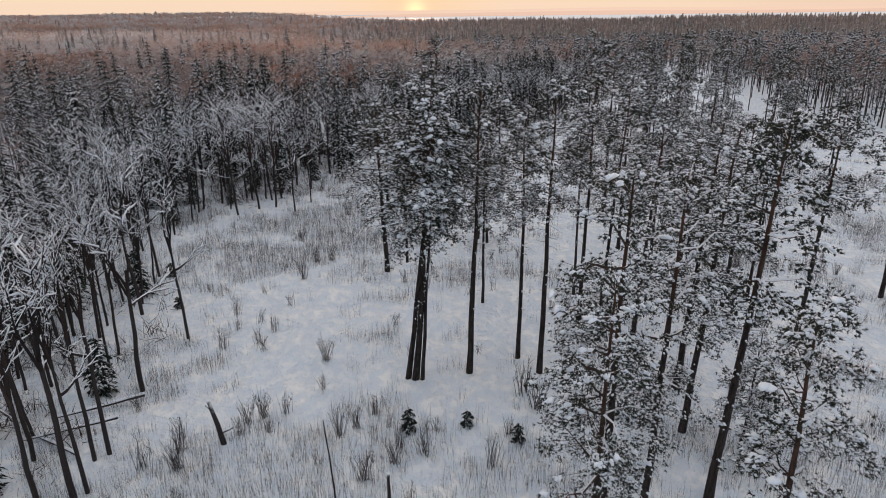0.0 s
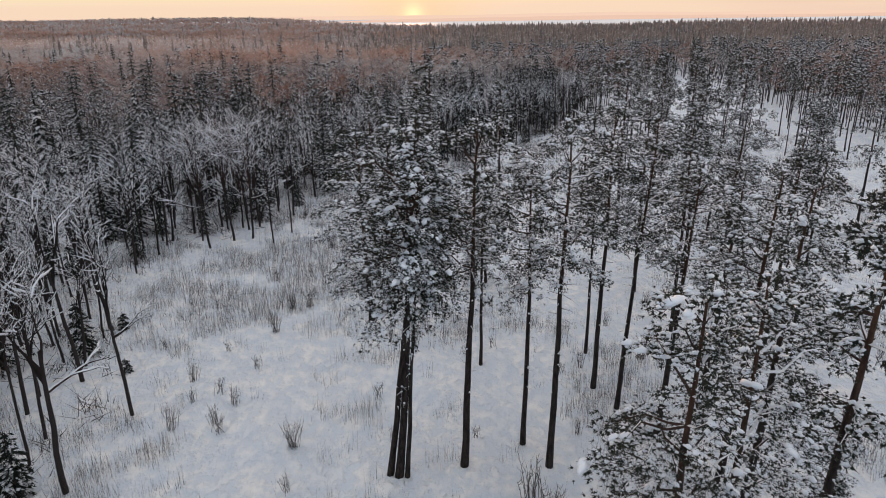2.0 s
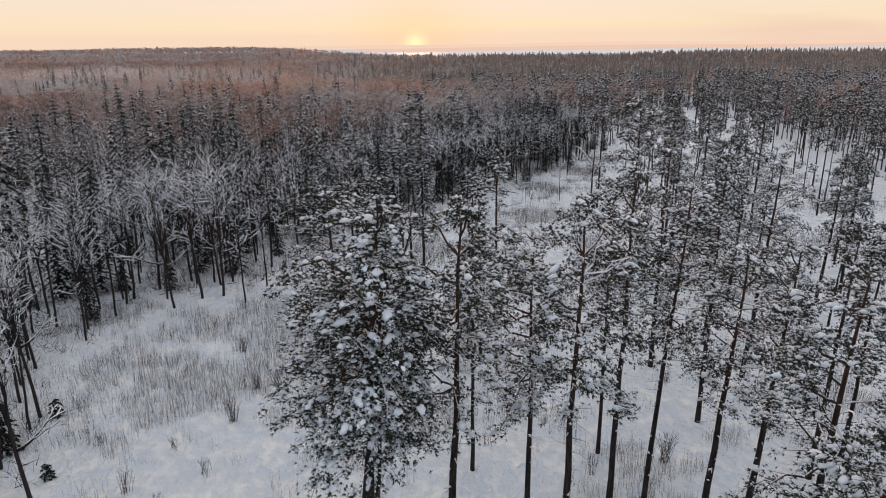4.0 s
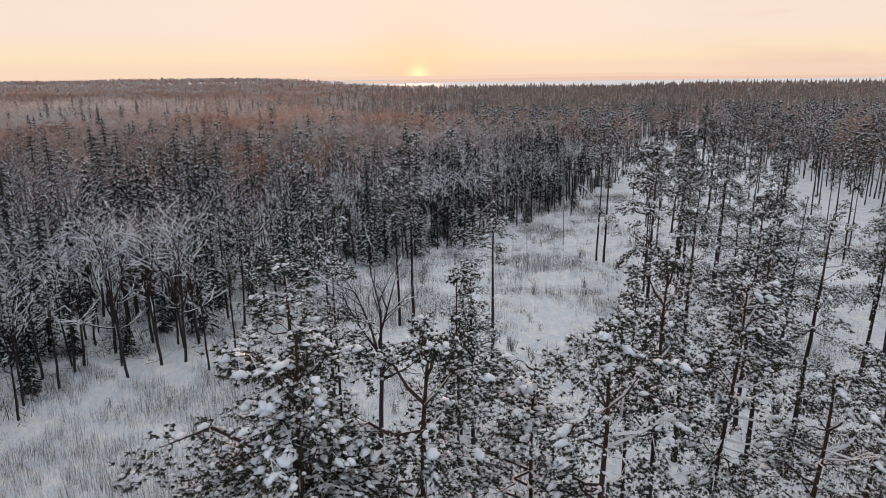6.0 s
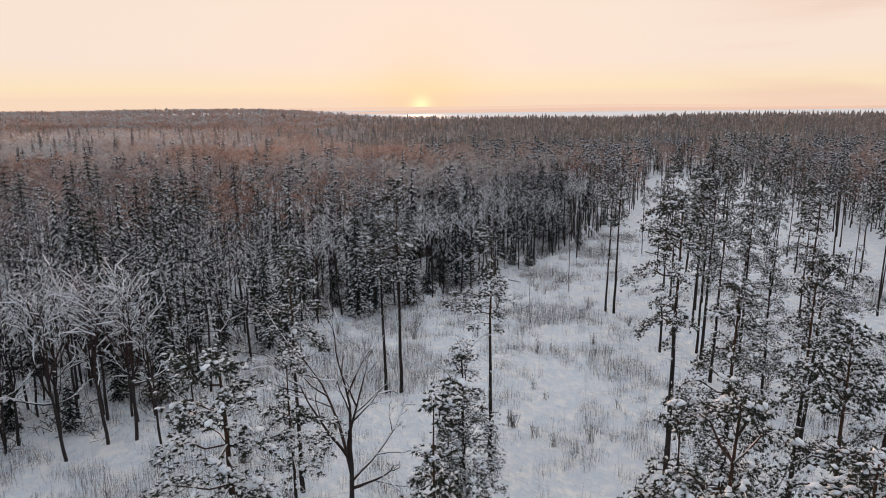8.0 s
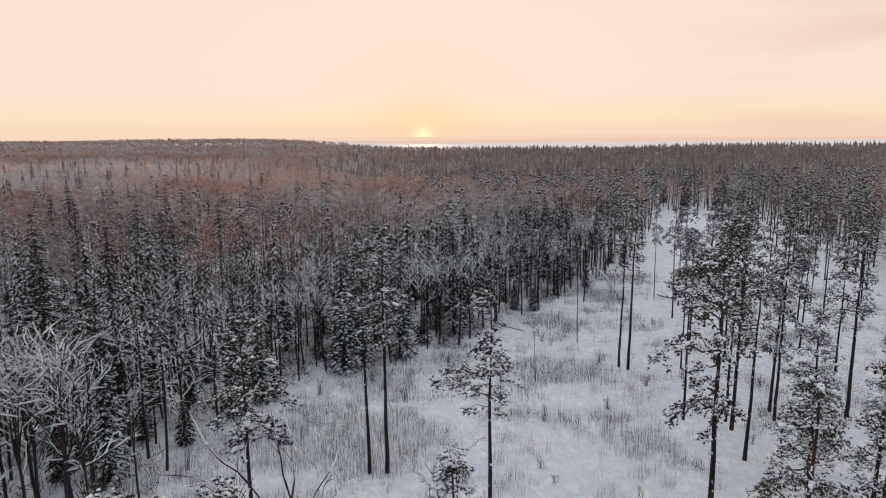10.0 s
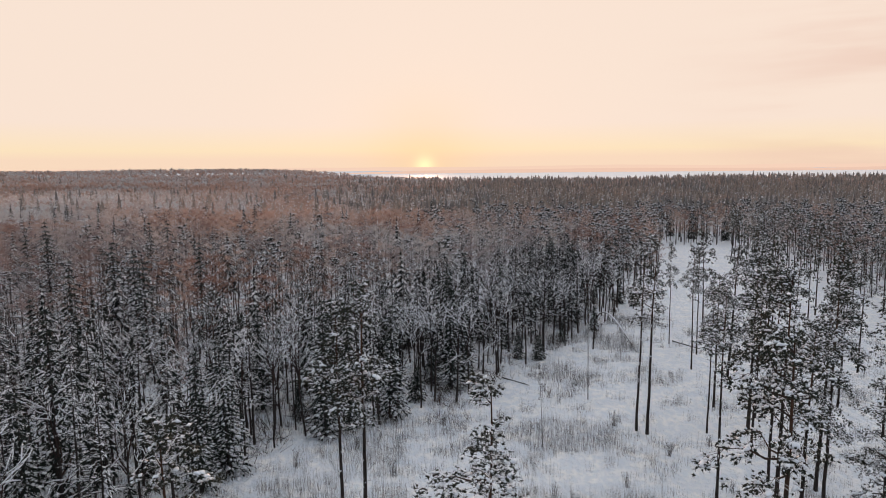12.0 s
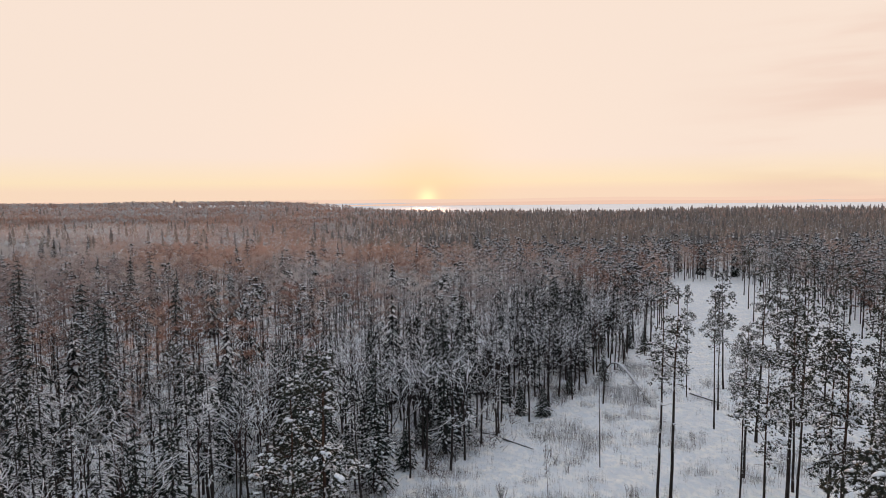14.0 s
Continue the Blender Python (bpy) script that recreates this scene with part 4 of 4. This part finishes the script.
def tuft_form(kind, seed, rich=1.0):
    """The upper part of a tree, for woods half a kilometre away and more. Slots: haze-pale leafless twigs 1, haze-pale
    needles 2, dark needles 3, snow 4.
    """
    w = Geo()
    rng = random.Random(seed)
    wide = 1 / rich ** 0.5
    if kind == "bare":
        for k in range(int(rich * 22)):
            u = rng.random()
            r, a = 2.3 * math.sqrt(max(0.05, 1 - (2 * u - 1) ** 2)), rng.uniform(0, 6.28)
            c = Vector((r * 0.7 * math.cos(a), r * 0.7 * math.sin(a), 5.5 + 9.0 * u))
            d = Vector((math.cos(a), math.sin(a), rng.uniform(-0.3, 1.3))).normalized()
            w.blade(c, d * rng.uniform(0.7, 1.5), 0.3 * wide, rng, 4 if rich > 0.9 and k % 11 == 0 else 1)
        for k in range(1 if rich > 0.9 else 5):
            w.dab(Vector((rng.gauss(0, 0.8), rng.gauss(0, 0.8), rng.uniform(7, 12) if rich > 0.9 else 2.0 + 2.3 * k)), rng.uniform(1.1, 1.6), 1.3, rng, 1)
    else:
        slim = 1.9 if kind == "spruce" else 2.2
        for k in range(int(rich * 25)):
            u = rng.random()
            r, a = slim * (1 - u) ** (0.9 if kind == "spruce" else 0.55) + 0.1, rng.uniform(0, 6.28)
            c = Vector((r * 0.6 * math.cos(a), r * 0.6 * math.sin(a), (4.5 if kind == "spruce" else 6.5) + (11.5 if kind == "spruce" else 8.6) * u))
            d = Vector((math.cos(a), math.sin(a), rng.uniform(-0.8, 0.1))).normalized()
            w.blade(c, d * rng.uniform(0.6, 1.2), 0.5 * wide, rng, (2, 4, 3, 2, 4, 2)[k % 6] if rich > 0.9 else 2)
        w.tube([Vector((0, 0, 6 if rich > 0.9 else 0)), Vector((0, 0, 12)), Vector((0, 0, 15.8))], [1.1, 0.8, 0.05], 4, 2)
    return w.arrays()


WOOD_MATS = [BARE_BARK, FAR_TWIGS, FAR_NEEDLES, FROST_TWIGS, DARK_BOUGHS, SNOW_COVER, HAZED_TWIGS]


def build_far_wood():
    forms = [far_form(k, 50 + i, (2, 1, 1)[i % 3]) for i, k in enumerate(("bare", "bare", "bare", "ribbed", "ribbed", "spruce", "pine"))] + [far_form("bare", 60, 0), far_form("bare", 61, 0)]
    forms += [(v, f, np.where(m == 1, 6, m)) for v, f, m in forms[7:9]]      # the same in the paler tone that stands in for haze
    places = []
    for x, y in sow(-230, 290, 20, 330, 4.1, 1.0):
        if not in_wood(x, y) or abs(x - 2) > 0.72 * y + 12:
            continue
        e = wood_edge(y)
        if y < 190 and e - 24.5 < x < e:
            continue
        mostly_pine = rnd.random() < np.interp(x / y + 0.12 * noise.noise((x / 40.0, y / 40.0, 3.3)), (-0.05, 0.24), (0.0, 1.0))
        near = 0.3 + 0.7 * float(np.interp(y, (95, 150), (1.0, 0.0)))
        firs = max(0.0, 1 + 3.5 * noise.noise((x / 30.0, y / 30.0, 2.9)))
        i = pick((4, 4, 4, 2 * firs, 2 * firs, 0.3 * firs, 7) if mostly_pine else (7, 7, 7, near * near * 2.6 * firs, near * near * 2.0 * firs, 0.25 + 0.6 * firs, 0.5))
        # farther off, more trees take the tone with haze painted in
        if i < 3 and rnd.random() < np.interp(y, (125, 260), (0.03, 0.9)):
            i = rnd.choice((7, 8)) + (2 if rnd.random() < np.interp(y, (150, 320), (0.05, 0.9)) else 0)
        s = rnd.uniform(0.85, 1.25)
        tall = rnd.uniform(0.72, 0.96) if i < 3 or i > 6 else rnd.uniform(0.75, 1.02)
        places.append((x, y, -0.2, s * (1.1 if i == 5 else 1.15), tall, rnd.uniform(0, 6.28), i))
    for _, x, y in LEFT_OVER:
        places.append((x, y, -0.2, 1, rnd.uniform(0.75, 1.0), rnd.uniform(0, 6.28), pick((6, 6, 6, 4, 3, 1, 0.3))))
    print("deep wood", len(places))
    stuff("deep_wood", forms, places, WOOD_MATS, "dense mixed winter wood of leafless trees and snowy conifers", "woodland")
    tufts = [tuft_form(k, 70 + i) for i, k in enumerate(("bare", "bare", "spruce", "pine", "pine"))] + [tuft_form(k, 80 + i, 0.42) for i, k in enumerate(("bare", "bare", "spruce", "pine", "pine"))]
    places = []
    y = 330.0
    while y < 3800:
        gap = 4.7 + max(0, min(y, 2300) - 560) * 0.0145
        half = 0.72 * y + 20
        x = -half + rnd.uniform(0, gap)
        while x < half:
            shore = np.interp(x / y, (-0.35, -0.17, -0.09, 0.0, 0.6), (3800, 2000, 1300, 1010, 1100)) + 90 * noise.noise((x / 260.0, 1.7, 0.2))
            if y < shore:
                mostly_pine = rnd.random() < np.interp(x / y + 0.09 * noise.noise((x / 80.0, y / 80.0, 3.3)), (-0.16, 0.12), (0.0, 0.95))
                firs = max(0.0, 1 + 3.5 * noise.noise((x / 45.0, y / 45.0, 2.9)))
                i = pick((2, 2, 1.2 * firs, 5, 5) if mostly_pine else (6, 6, 0.2 * firs, 0.15, 0.15))
                s = rnd.uniform(0.85, 1.2) * (1 + max(0, min(y, 2200) - 600) / 1100)
                lift = 3.0 * noise.noise((x / 140.0, y / 140.0, 9.0)) + min(1.0, max(0, y - 500) / 500) * 6.0 * noise.noise((x / 420.0, y / 300.0, 4.0)) * min(1.0, max(0.0, -x / 150.0)) + hills(x, y)
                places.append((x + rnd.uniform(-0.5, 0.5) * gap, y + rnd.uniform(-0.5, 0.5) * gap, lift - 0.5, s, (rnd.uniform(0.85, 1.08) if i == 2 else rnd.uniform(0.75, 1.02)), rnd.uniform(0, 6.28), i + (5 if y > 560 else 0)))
            x += gap
        y += gap
    print("far tufts", len(places))
    stuff("distant_wood", tufts, places, [BARE_BARK, HAZED_TWIGS, HAZED_NEEDLES, FAR_NEEDLES, SNOW_COVER], "distant snow-dusted forest canopy, pale with haze, reaching to the horizon", "woodland")


build_far_wood()


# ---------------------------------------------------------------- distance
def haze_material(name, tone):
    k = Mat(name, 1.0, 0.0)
    # the surface takes no light; its haze tone is given off as glow
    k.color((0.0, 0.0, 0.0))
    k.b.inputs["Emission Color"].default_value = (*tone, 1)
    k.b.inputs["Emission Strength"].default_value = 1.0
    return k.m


def far_ridge(name, dist, x0, x1, low, high, seed, tone, label):
    n = 140
    v, f = [], []
    for i in range(n + 1):
        x = x0 + (x1 - x0) * i / n
        fade = min(1, 6 * i / n, 6 * (n - i) / n)
        z = low + (high - low) * fade * (0.6 + 0.4 * noise.noise((x / 700.0, seed, 0.0)) + 0.08 * noise.noise((x / 60.0, seed, 4.0)))
        v += [(x, dist, -8.0), (x, dist, z), (x, dist + 60, -8.0)]
    for i in range(n):
        a = 3 * i
        for s in (0, 1):
            f += [(a + s, a + s + 3, a + s + 4), (a + s, a + s + 4, a + s + 1)]
    tagged(new(name, to_mesh(name, np.array(v, np.float32), np.array(f, np.int32), [haze_material(name, tone)])), label, "backdrop", kind="structure")


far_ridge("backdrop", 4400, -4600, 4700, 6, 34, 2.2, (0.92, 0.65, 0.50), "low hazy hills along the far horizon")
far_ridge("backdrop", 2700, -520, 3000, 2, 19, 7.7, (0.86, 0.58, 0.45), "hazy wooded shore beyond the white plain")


def frozen_lake():
    """The wide plain of wind-packed snow on ice beyond the wood."""
    k = Mat("packed_snow", 0.65, 0.7)
    k.color(k.mix(k.span(k.noise(0.012, 4.0), 0.35, 0.65), (0.80, 0.80, 0.80), (0.88, 0.86, 0.84)))
    k.bump(k.noise(0.05, 4.0), 0.15, 0.3)
    xs, ys = np.linspace(-380, 2400, 12), np.linspace(1060, 2690, 8)
    v = np.array([(x, y, 0.35) for y in ys for x in xs], np.float32)
    n = len(xs)
    i = (np.arange(len(ys) - 1)[:, None] * n + np.arange(n - 1)[None]).ravel()
    f = np.concatenate([np.stack([i, i + 1, i + n + 1], -1), np.stack([i, i + n + 1, i + n], -1)])
    tagged(new("water", to_mesh("water", v, f, [k.m])), "frozen lake under smooth wind-packed snow", "lake", kind="structure")


frozen_lake()

# ---------------------------------------------------------------- undergrowth
def build_undergrowth():
    g = np.random.RandomState(5)
    forms = []
    for k in range(6):
        geo, rng = Geo(), random.Random(90 + k)
        for _ in range(12):
            p = Vector((rng.gauss(0, 0.3), rng.gauss(0, 0.3), -0.1))
            geo.blade(p, Vector((rng.gauss(0, 0.12), rng.gauss(0, 0.12), rng.uniform(0.5, 2.0))), 0.015, rng)
        forms.append(geo.arrays())
    places = []
    for x, y in sow(-40, 75, 18, 175, 0.55, 1.4):
        if abs(x - 2) > 0.72 * y + 6:
            continue
        d = 0.5 + 0.5 * noise.noise((x / 9.0, y / 9.0, 1.1)) + 0.5 * noise.noise((x / 3.2, y / 2.6, 8.1)) + (0.12 if x < wood_edge(y) + 12 else 0) + (0.3 if y < 33 else 0)
        for px, py, rx, ry in ((-4, 101, 9, 6), (-14, 80, 5, 4.5), (17, 119, 5, 4), (-10, 71, 6, 4), (-17, 63, 5, 4)):
            d += 1.1 * math.exp(-((x - px) / rx) ** 2 - ((y - py) / ry) ** 2)
        if g.rand() < max(0.012, (d - 0.56) * 3.6):
            places.append((x, y, lie(x, y), g.uniform(0.7, 1.3), g.uniform(0.55, 1.25), g.uniform(0, 6.28), g.randint(6)))
    print("tufts of undergrowth", len(places))
    stuff("undergrowth", forms, places, [STEMS], "thin dry stems and saplings standing out of the snow", "undergrowth")


build_undergrowth()


def build_thicket():
    """Saplings, brush and low snowy boughs on the floor of the wood."""
    forms = []
    for k in range(5):
        geo, rng = Geo(), random.Random(120 + k)
        for _ in range(26):
            p = Vector((rng.gauss(0, 0.5), rng.gauss(0, 0.5), rng.uniform(0, 1.2)))
            geo.blade(p, outward(rng, rng.uniform(0, 6.28), rng.uniform(0.0, 1.4)) * rng.uniform(0.8, 2.2), rng.uniform(0.03, 0.07), rng)
        forms.append(geo.arrays())
    places = []
    for x, y in sow(-60, 60, 14, 200, 2.2, 1.5):
        e = wood_edge(y)
        if e - 34 < x < e + 0.5 and abs(x - 2) < 0.72 * y + 8 and rnd.random() < 0.5:
            places.append((x, y, lie(x, y), rnd.uniform(0.7, 1.3), rnd.uniform(0.6, 1.5), rnd.uniform(0, 6.28), rnd.randrange(5)))
    for x, y in sow(-110, 40, 40, 190, 4.6, 1.5):
        if x < wood_edge(y) - 8 and abs(x - 2) < 0.72 * y + 8:
            places.append((x, y, lie(x, y), rnd.uniform(0.9, 1.5), rnd.uniform(0.9, 1.9), rnd.uniform(0, 6.28), rnd.randrange(5)))
    stuff("thicket", forms, places, [TWIGS], "tangled snowy saplings and brush on the floor of the wood", "brushwood")


build_thicket()


# ---------------------------------------------------------------- scattered pines of the open ground
def scatter_pines():
    for x, y in sow(34, 150, 58, 268, 8.2, 1.6):
        if in_wood(x, y) or y < 95 + 0.3 * rnd.random() * x or x < wood_edge(y) + 20 or x > 0.78 * y + 8 or not clear_of(x, y, 6.5):
            continue
        if noise.noise((x / 28.0, y / 28.0, 6.6)) < -0.25:
            continue
        h = rnd.uniform(14.5, 18.5)
        stand(rnd.choice(FAR_PINES), x, y, rnd.uniform(0.75, 0.95), h / 20, rnd.uniform(0, 6.28), rnd.uniform(0, 2.5), rnd.uniform(0, 360))
        TAKEN.append((x, y))


scatter_pines()


# ---------------------------------------------------------------- small things of the clearing
def bush(seed, h, stems, label):
    rng = random.Random(seed)
    thing = new("bush")
    wood, twigs = Geo(), Geo()
    for _ in range(stems):
        a, r = rng.uniform(0, 6.28), rng.uniform(0.15, 0.75)
        p = Vector((rng.gauss(0, 0.16), rng.gauss(0, 0.16), -0.1))
        end = Vector((math.cos(a) * r * h * 0.5, math.sin(a) * r * h * 0.5, h * rng.uniform(0.6, 1.05)))
        line = [p, p.lerp(end, 0.5) + Vector((0, 0, 0.08 * h)), end]
        wood.tube(line, [0.016, 0.011, 0.005], 3)
        for _ in range(5):
            q = along(line, rng.uniform(0.3, 0.95))
            twigs.blade(q, Vector((rng.gauss(0, 0.2), rng.gauss(0, 0.2), rng.uniform(0.2, 0.5))) * h * 0.5, 0.018, rng)
    tagged(part("stem", wood, STEMS, thing), kind="stuff")
    tagged(part("twig", twigs, STEMS, thing), kind="stuff")
    return tagged(thing, label, "bush", "bushes in the snow")


BUSHES = [bush(41, 2.2, 26, "dense leafless bush standing in the snow"), bush(42, 1.7, 16, "thin leafless bush standing in the snow"), bush(43, 1.3, 12, "low leafless shrub poking through the snow")]


def place_bushes():
    for k, x, y, s in ((0, -8.9, 41.8, 1.0), (0, -13.9, 58.5, 1.0), (1, -17.6, 44.3, 1.1), (1, -18.3, 50.7, 1.0), (1, -14.2, 47.2, 0.9), (2, -15.6, 48.5, 1.0),
                       (2, 38.1, 58.9, 1.0), (0, 39.2, 58.4, 0.7), (1, 4.1, 31.9, 0.9), (1, -16.5, 32.0, 1.0), (1, -14.8, 44.6, 0.9),
                       (0, -6.6, 32.4, 1.0), (0, -11.8, 34.3, 1.0), (1, -16.2, 30.8, 1.1), (0, -5.6, 33.2, 0.8), (1, -10.4, 34.9, 1.0), (0, -12.6, 33.4, 0.9), (0, -2.9, 29.6, 0.9),
                       (1, -1.2, 30.4, 1.1), (0, -4.6, 28.2, 1.0), (1, 2.9, 29.2, 1.2), (1, 5.6, 36.6, 1.7), (0, 6.3, 35.2, 1.3)):
        stand(BUSHES[k], x, y, s, s, x + y)
    n = 0
    while n < 120:
        x, y = rnd.uniform(-26, 40), 22 + 118 * rnd.random() ** 1.4
        if in_wood(x, y) or x > 0.66 * y + 2 or not clear_of(x, y, 2.0):
            continue
        s = rnd.uniform(0.7, 1.15)
        stand(BUSHES[pick((2, 4, 4))], x, y, s, s, rnd.uniform(0, 6.28))
        n += 1


def small_spruces():
    proto = spruce_tree(44, 1.6, 0.6, 8, 7, "knee-high spruce sapling dusted with snow")
    for x, y, s in ((-2.2, 32.9, 1.0), (1.5, 33.3, 0.8), (4.6, 31.6, 0.8), (22.4, 36.4, 1.2), (21.0, 33.0, 0.8), (-27.5, 59.5, 1.0), (-24.0, 52.0, 0.8)):
        stand(proto, x, y, s, s, x)
    return proto


def fallen_log(x0, y0, x1, y1, r, label, lift=0.12):
    thing = new("fallen_log")
    rng = random.Random(int(100 * x0))
    wood, snow = Geo(), Geo()
    a, b = Vector((x0, y0, lie(x0, y0) + lift)), Vector((x1, y1, lie(x1, y1) + lift * 0.5))
    line = wander(rng, a, b, 5, 0.05)
    wood.tube(line, [r, r * 0.9, r * 0.8, r * 0.7, r * 0.55, r * 0.3], 6, cap=True)
    for i in range(4):
        p = along(line, rng.uniform(0.3, 0.95))
        wood.tube([p, p + Vector((rng.gauss(0, 0.4), rng.gauss(0, 0.4), rng.uniform(0.3, 0.9)))], [0.03, 0.01], 4)
    snow.tube([p + Vector((0, 0, r * 0.75)) for p in line], [r * 0.7, r * 0.85, r * 0.8, r * 0.7, r * 0.6, r * 0.3], 6)
    part("trunk", wood, BARE_BARK, thing, "", True)
    part("snow_cap", snow, SNOW_COVER, thing, "strip of white snow", True)
    return tagged(thing, label, "fallen log", "fallen logs")


def snag(x, y):
    """A broken dead stem with one side branch."""
    thing = new("broken_stump")
    z = lie(x, y)
    wood, snow = Geo(), Geo()
    wood.tube([Vector((x, y, z - 0.3)), Vector((x - 0.25, y, z + 1.3)), Vector((x - 0.65, y + 0.05, z + 3.0))], [0.19, 0.15, 0.10], 7, cap=True)
    wood.tube([Vector((x - 0.1, y, z + 0.8)), Vector((x + 0.35, y, z + 1.0)), Vector((x + 0.75, y - 0.1, z + 1.25))], [0.06, 0.05, 0.02], 5)
    wood.tube([Vector((x - 0.5, y, z + 2.3)), Vector((x - 0.85, y, z + 2.75))], [0.05, 0.02], 4)
    rng = random.Random(3)
    snow.lump(Vector((x - 0.65, y, z + 3.02)), 0.12, 0.6, rng)
    snow.lump(Vector((x + 0.4, y, z + 1.08)), 0.1, 0.5, rng)
    part("trunk", wood, BARE_BARK, thing, "", True)
    part("snow_cap", snow, SNOW_COVER, thing, "small caps of snow", True)
    tagged(thing, "dark broken dead trunk with one snapped side branch", "dead stump")


def dead_stem(x, y, h, r, dx, label):
    """A thin dead stem without branches, a little aslant, its broken top capped with snow."""
    thing = new("dead_stem")
    rng = random.Random(int(10 * h))
    z = lie(x, y)
    wood, snow = Geo(), Geo()
    line = wander(rng, Vector((x, y, z - 0.3)), Vector((x + dx, y, z + h)), 5, 0.03)
    wood.tube(line, [r * (1 - 0.09 * i) for i in range(6)], 6, cap=True)
    for t in (0.55, 0.8):
        q = along(line, t)
        wood.tube([q, q + Vector((rng.uniform(-0.4, 0.4), 0.1, rng.uniform(0.05, 0.3)))], [0.35 * r, 0.1 * r], 4)
    snow.lump(line[-1], 1.1 * r, 0.6, rng)
    part("trunk", wood, BARE_BARK, thing, "", True)
    part("snow_cap", snow, SNOW_COVER, thing, "small cap of snow", True)
    tagged(thing, label, "dead stem", "dead stems")


def bowed_birch(x0, y0, x1, y1, h):
    """A thin birch bent over by snow until its top hangs to the ground."""
    thing = new("bowed_birch")
    rng = random.Random(9)
    wood, twigs, snow = Geo(), Geo(), Geo()
    line = []
    for i in range(15):
        t = i / 14
        lift = h * math.sin(math.pi * min(1.0, 0.12 + 0.88 * t) ** 0.75) if t else 0.0
        line.append(Vector((x0 + (x1 - x0) * t ** 1.3, y0 + (y1 - y0) * t ** 1.3, lie(x0, y0) - 0.2 + lift)))
    wood.tube(line, [0.12 - 0.007 * i for i in range(15)], 6)
    snow.tube([p + Vector((0, 0, 0.10)) for p in line[4:13]], [0.05, 0.1, 0.13, 0.14, 0.13, 0.12, 0.1, 0.07, 0.03], 6)
    for _ in range(60):
        p = along(line, rng.uniform(0.4, 0.98))
        twigs.blade(p, Vector((rng.gauss(0.3, 0.4), rng.gauss(0, 0.5), -rng.uniform(0.5, 1.8))), 0.06, rng)
    part("trunk", wood, BARE_BARK, thing, "", True)
    tagged(part("crown", twigs, TWIGS, thing, "hanging snowy twigs"), kind="stuff")
    part("snow_cap", snow, SNOW_COVER, thing, "thick band of white snow", True)
    tagged(thing, "thin birch bent into an arch by snow", "birch tree")


place_bushes()
SAPLING = small_spruces()
snag(-13.5, 31.3)
dead_stem(-3.0, 26.2, 1.9, 0.13, 0.05, "short broken dead trunk standing among dry stems")
dead_stem(-5.9, 26.3, 5.2, 0.055, -0.35, "thin bare dead stem standing aslant in the snow")
fallen_log(-20.6, 36.6, -25.5, 34.0, 0.13, "fallen trunk lying under snow beside the wood", 0.5)
fallen_log(-21.0, 33.5, -26.0, 31.5, 0.10, "fallen trunk lying under snow beside the wood", 0.6)
fallen_log(-22.0, 30.2, -27.0, 33.0, 0.11, "fallen trunk lying under snow beside the wood", 0.3)
fallen_log(42.1, 158.1, 44.6, 152.6, 0.14, "fallen pine trunk half buried in snow", 0.3)
fallen_log(12.5, 139.4, 15.8, 135.5, 0.11, "fallen pine trunk half buried in snow", 0.15)
bowed_birch(28.0, 153.5, 34.6, 152.0, 6.2)
retire(BUSHES + [SAPLING])
retire([*PINES.values(), *FAR_PINES, EDGE_BARE, EDGE_SPARE, EDGE_WIDE, LONE_FORK, *TALL_SPRUCES, *(p for p, _ in FILL)])
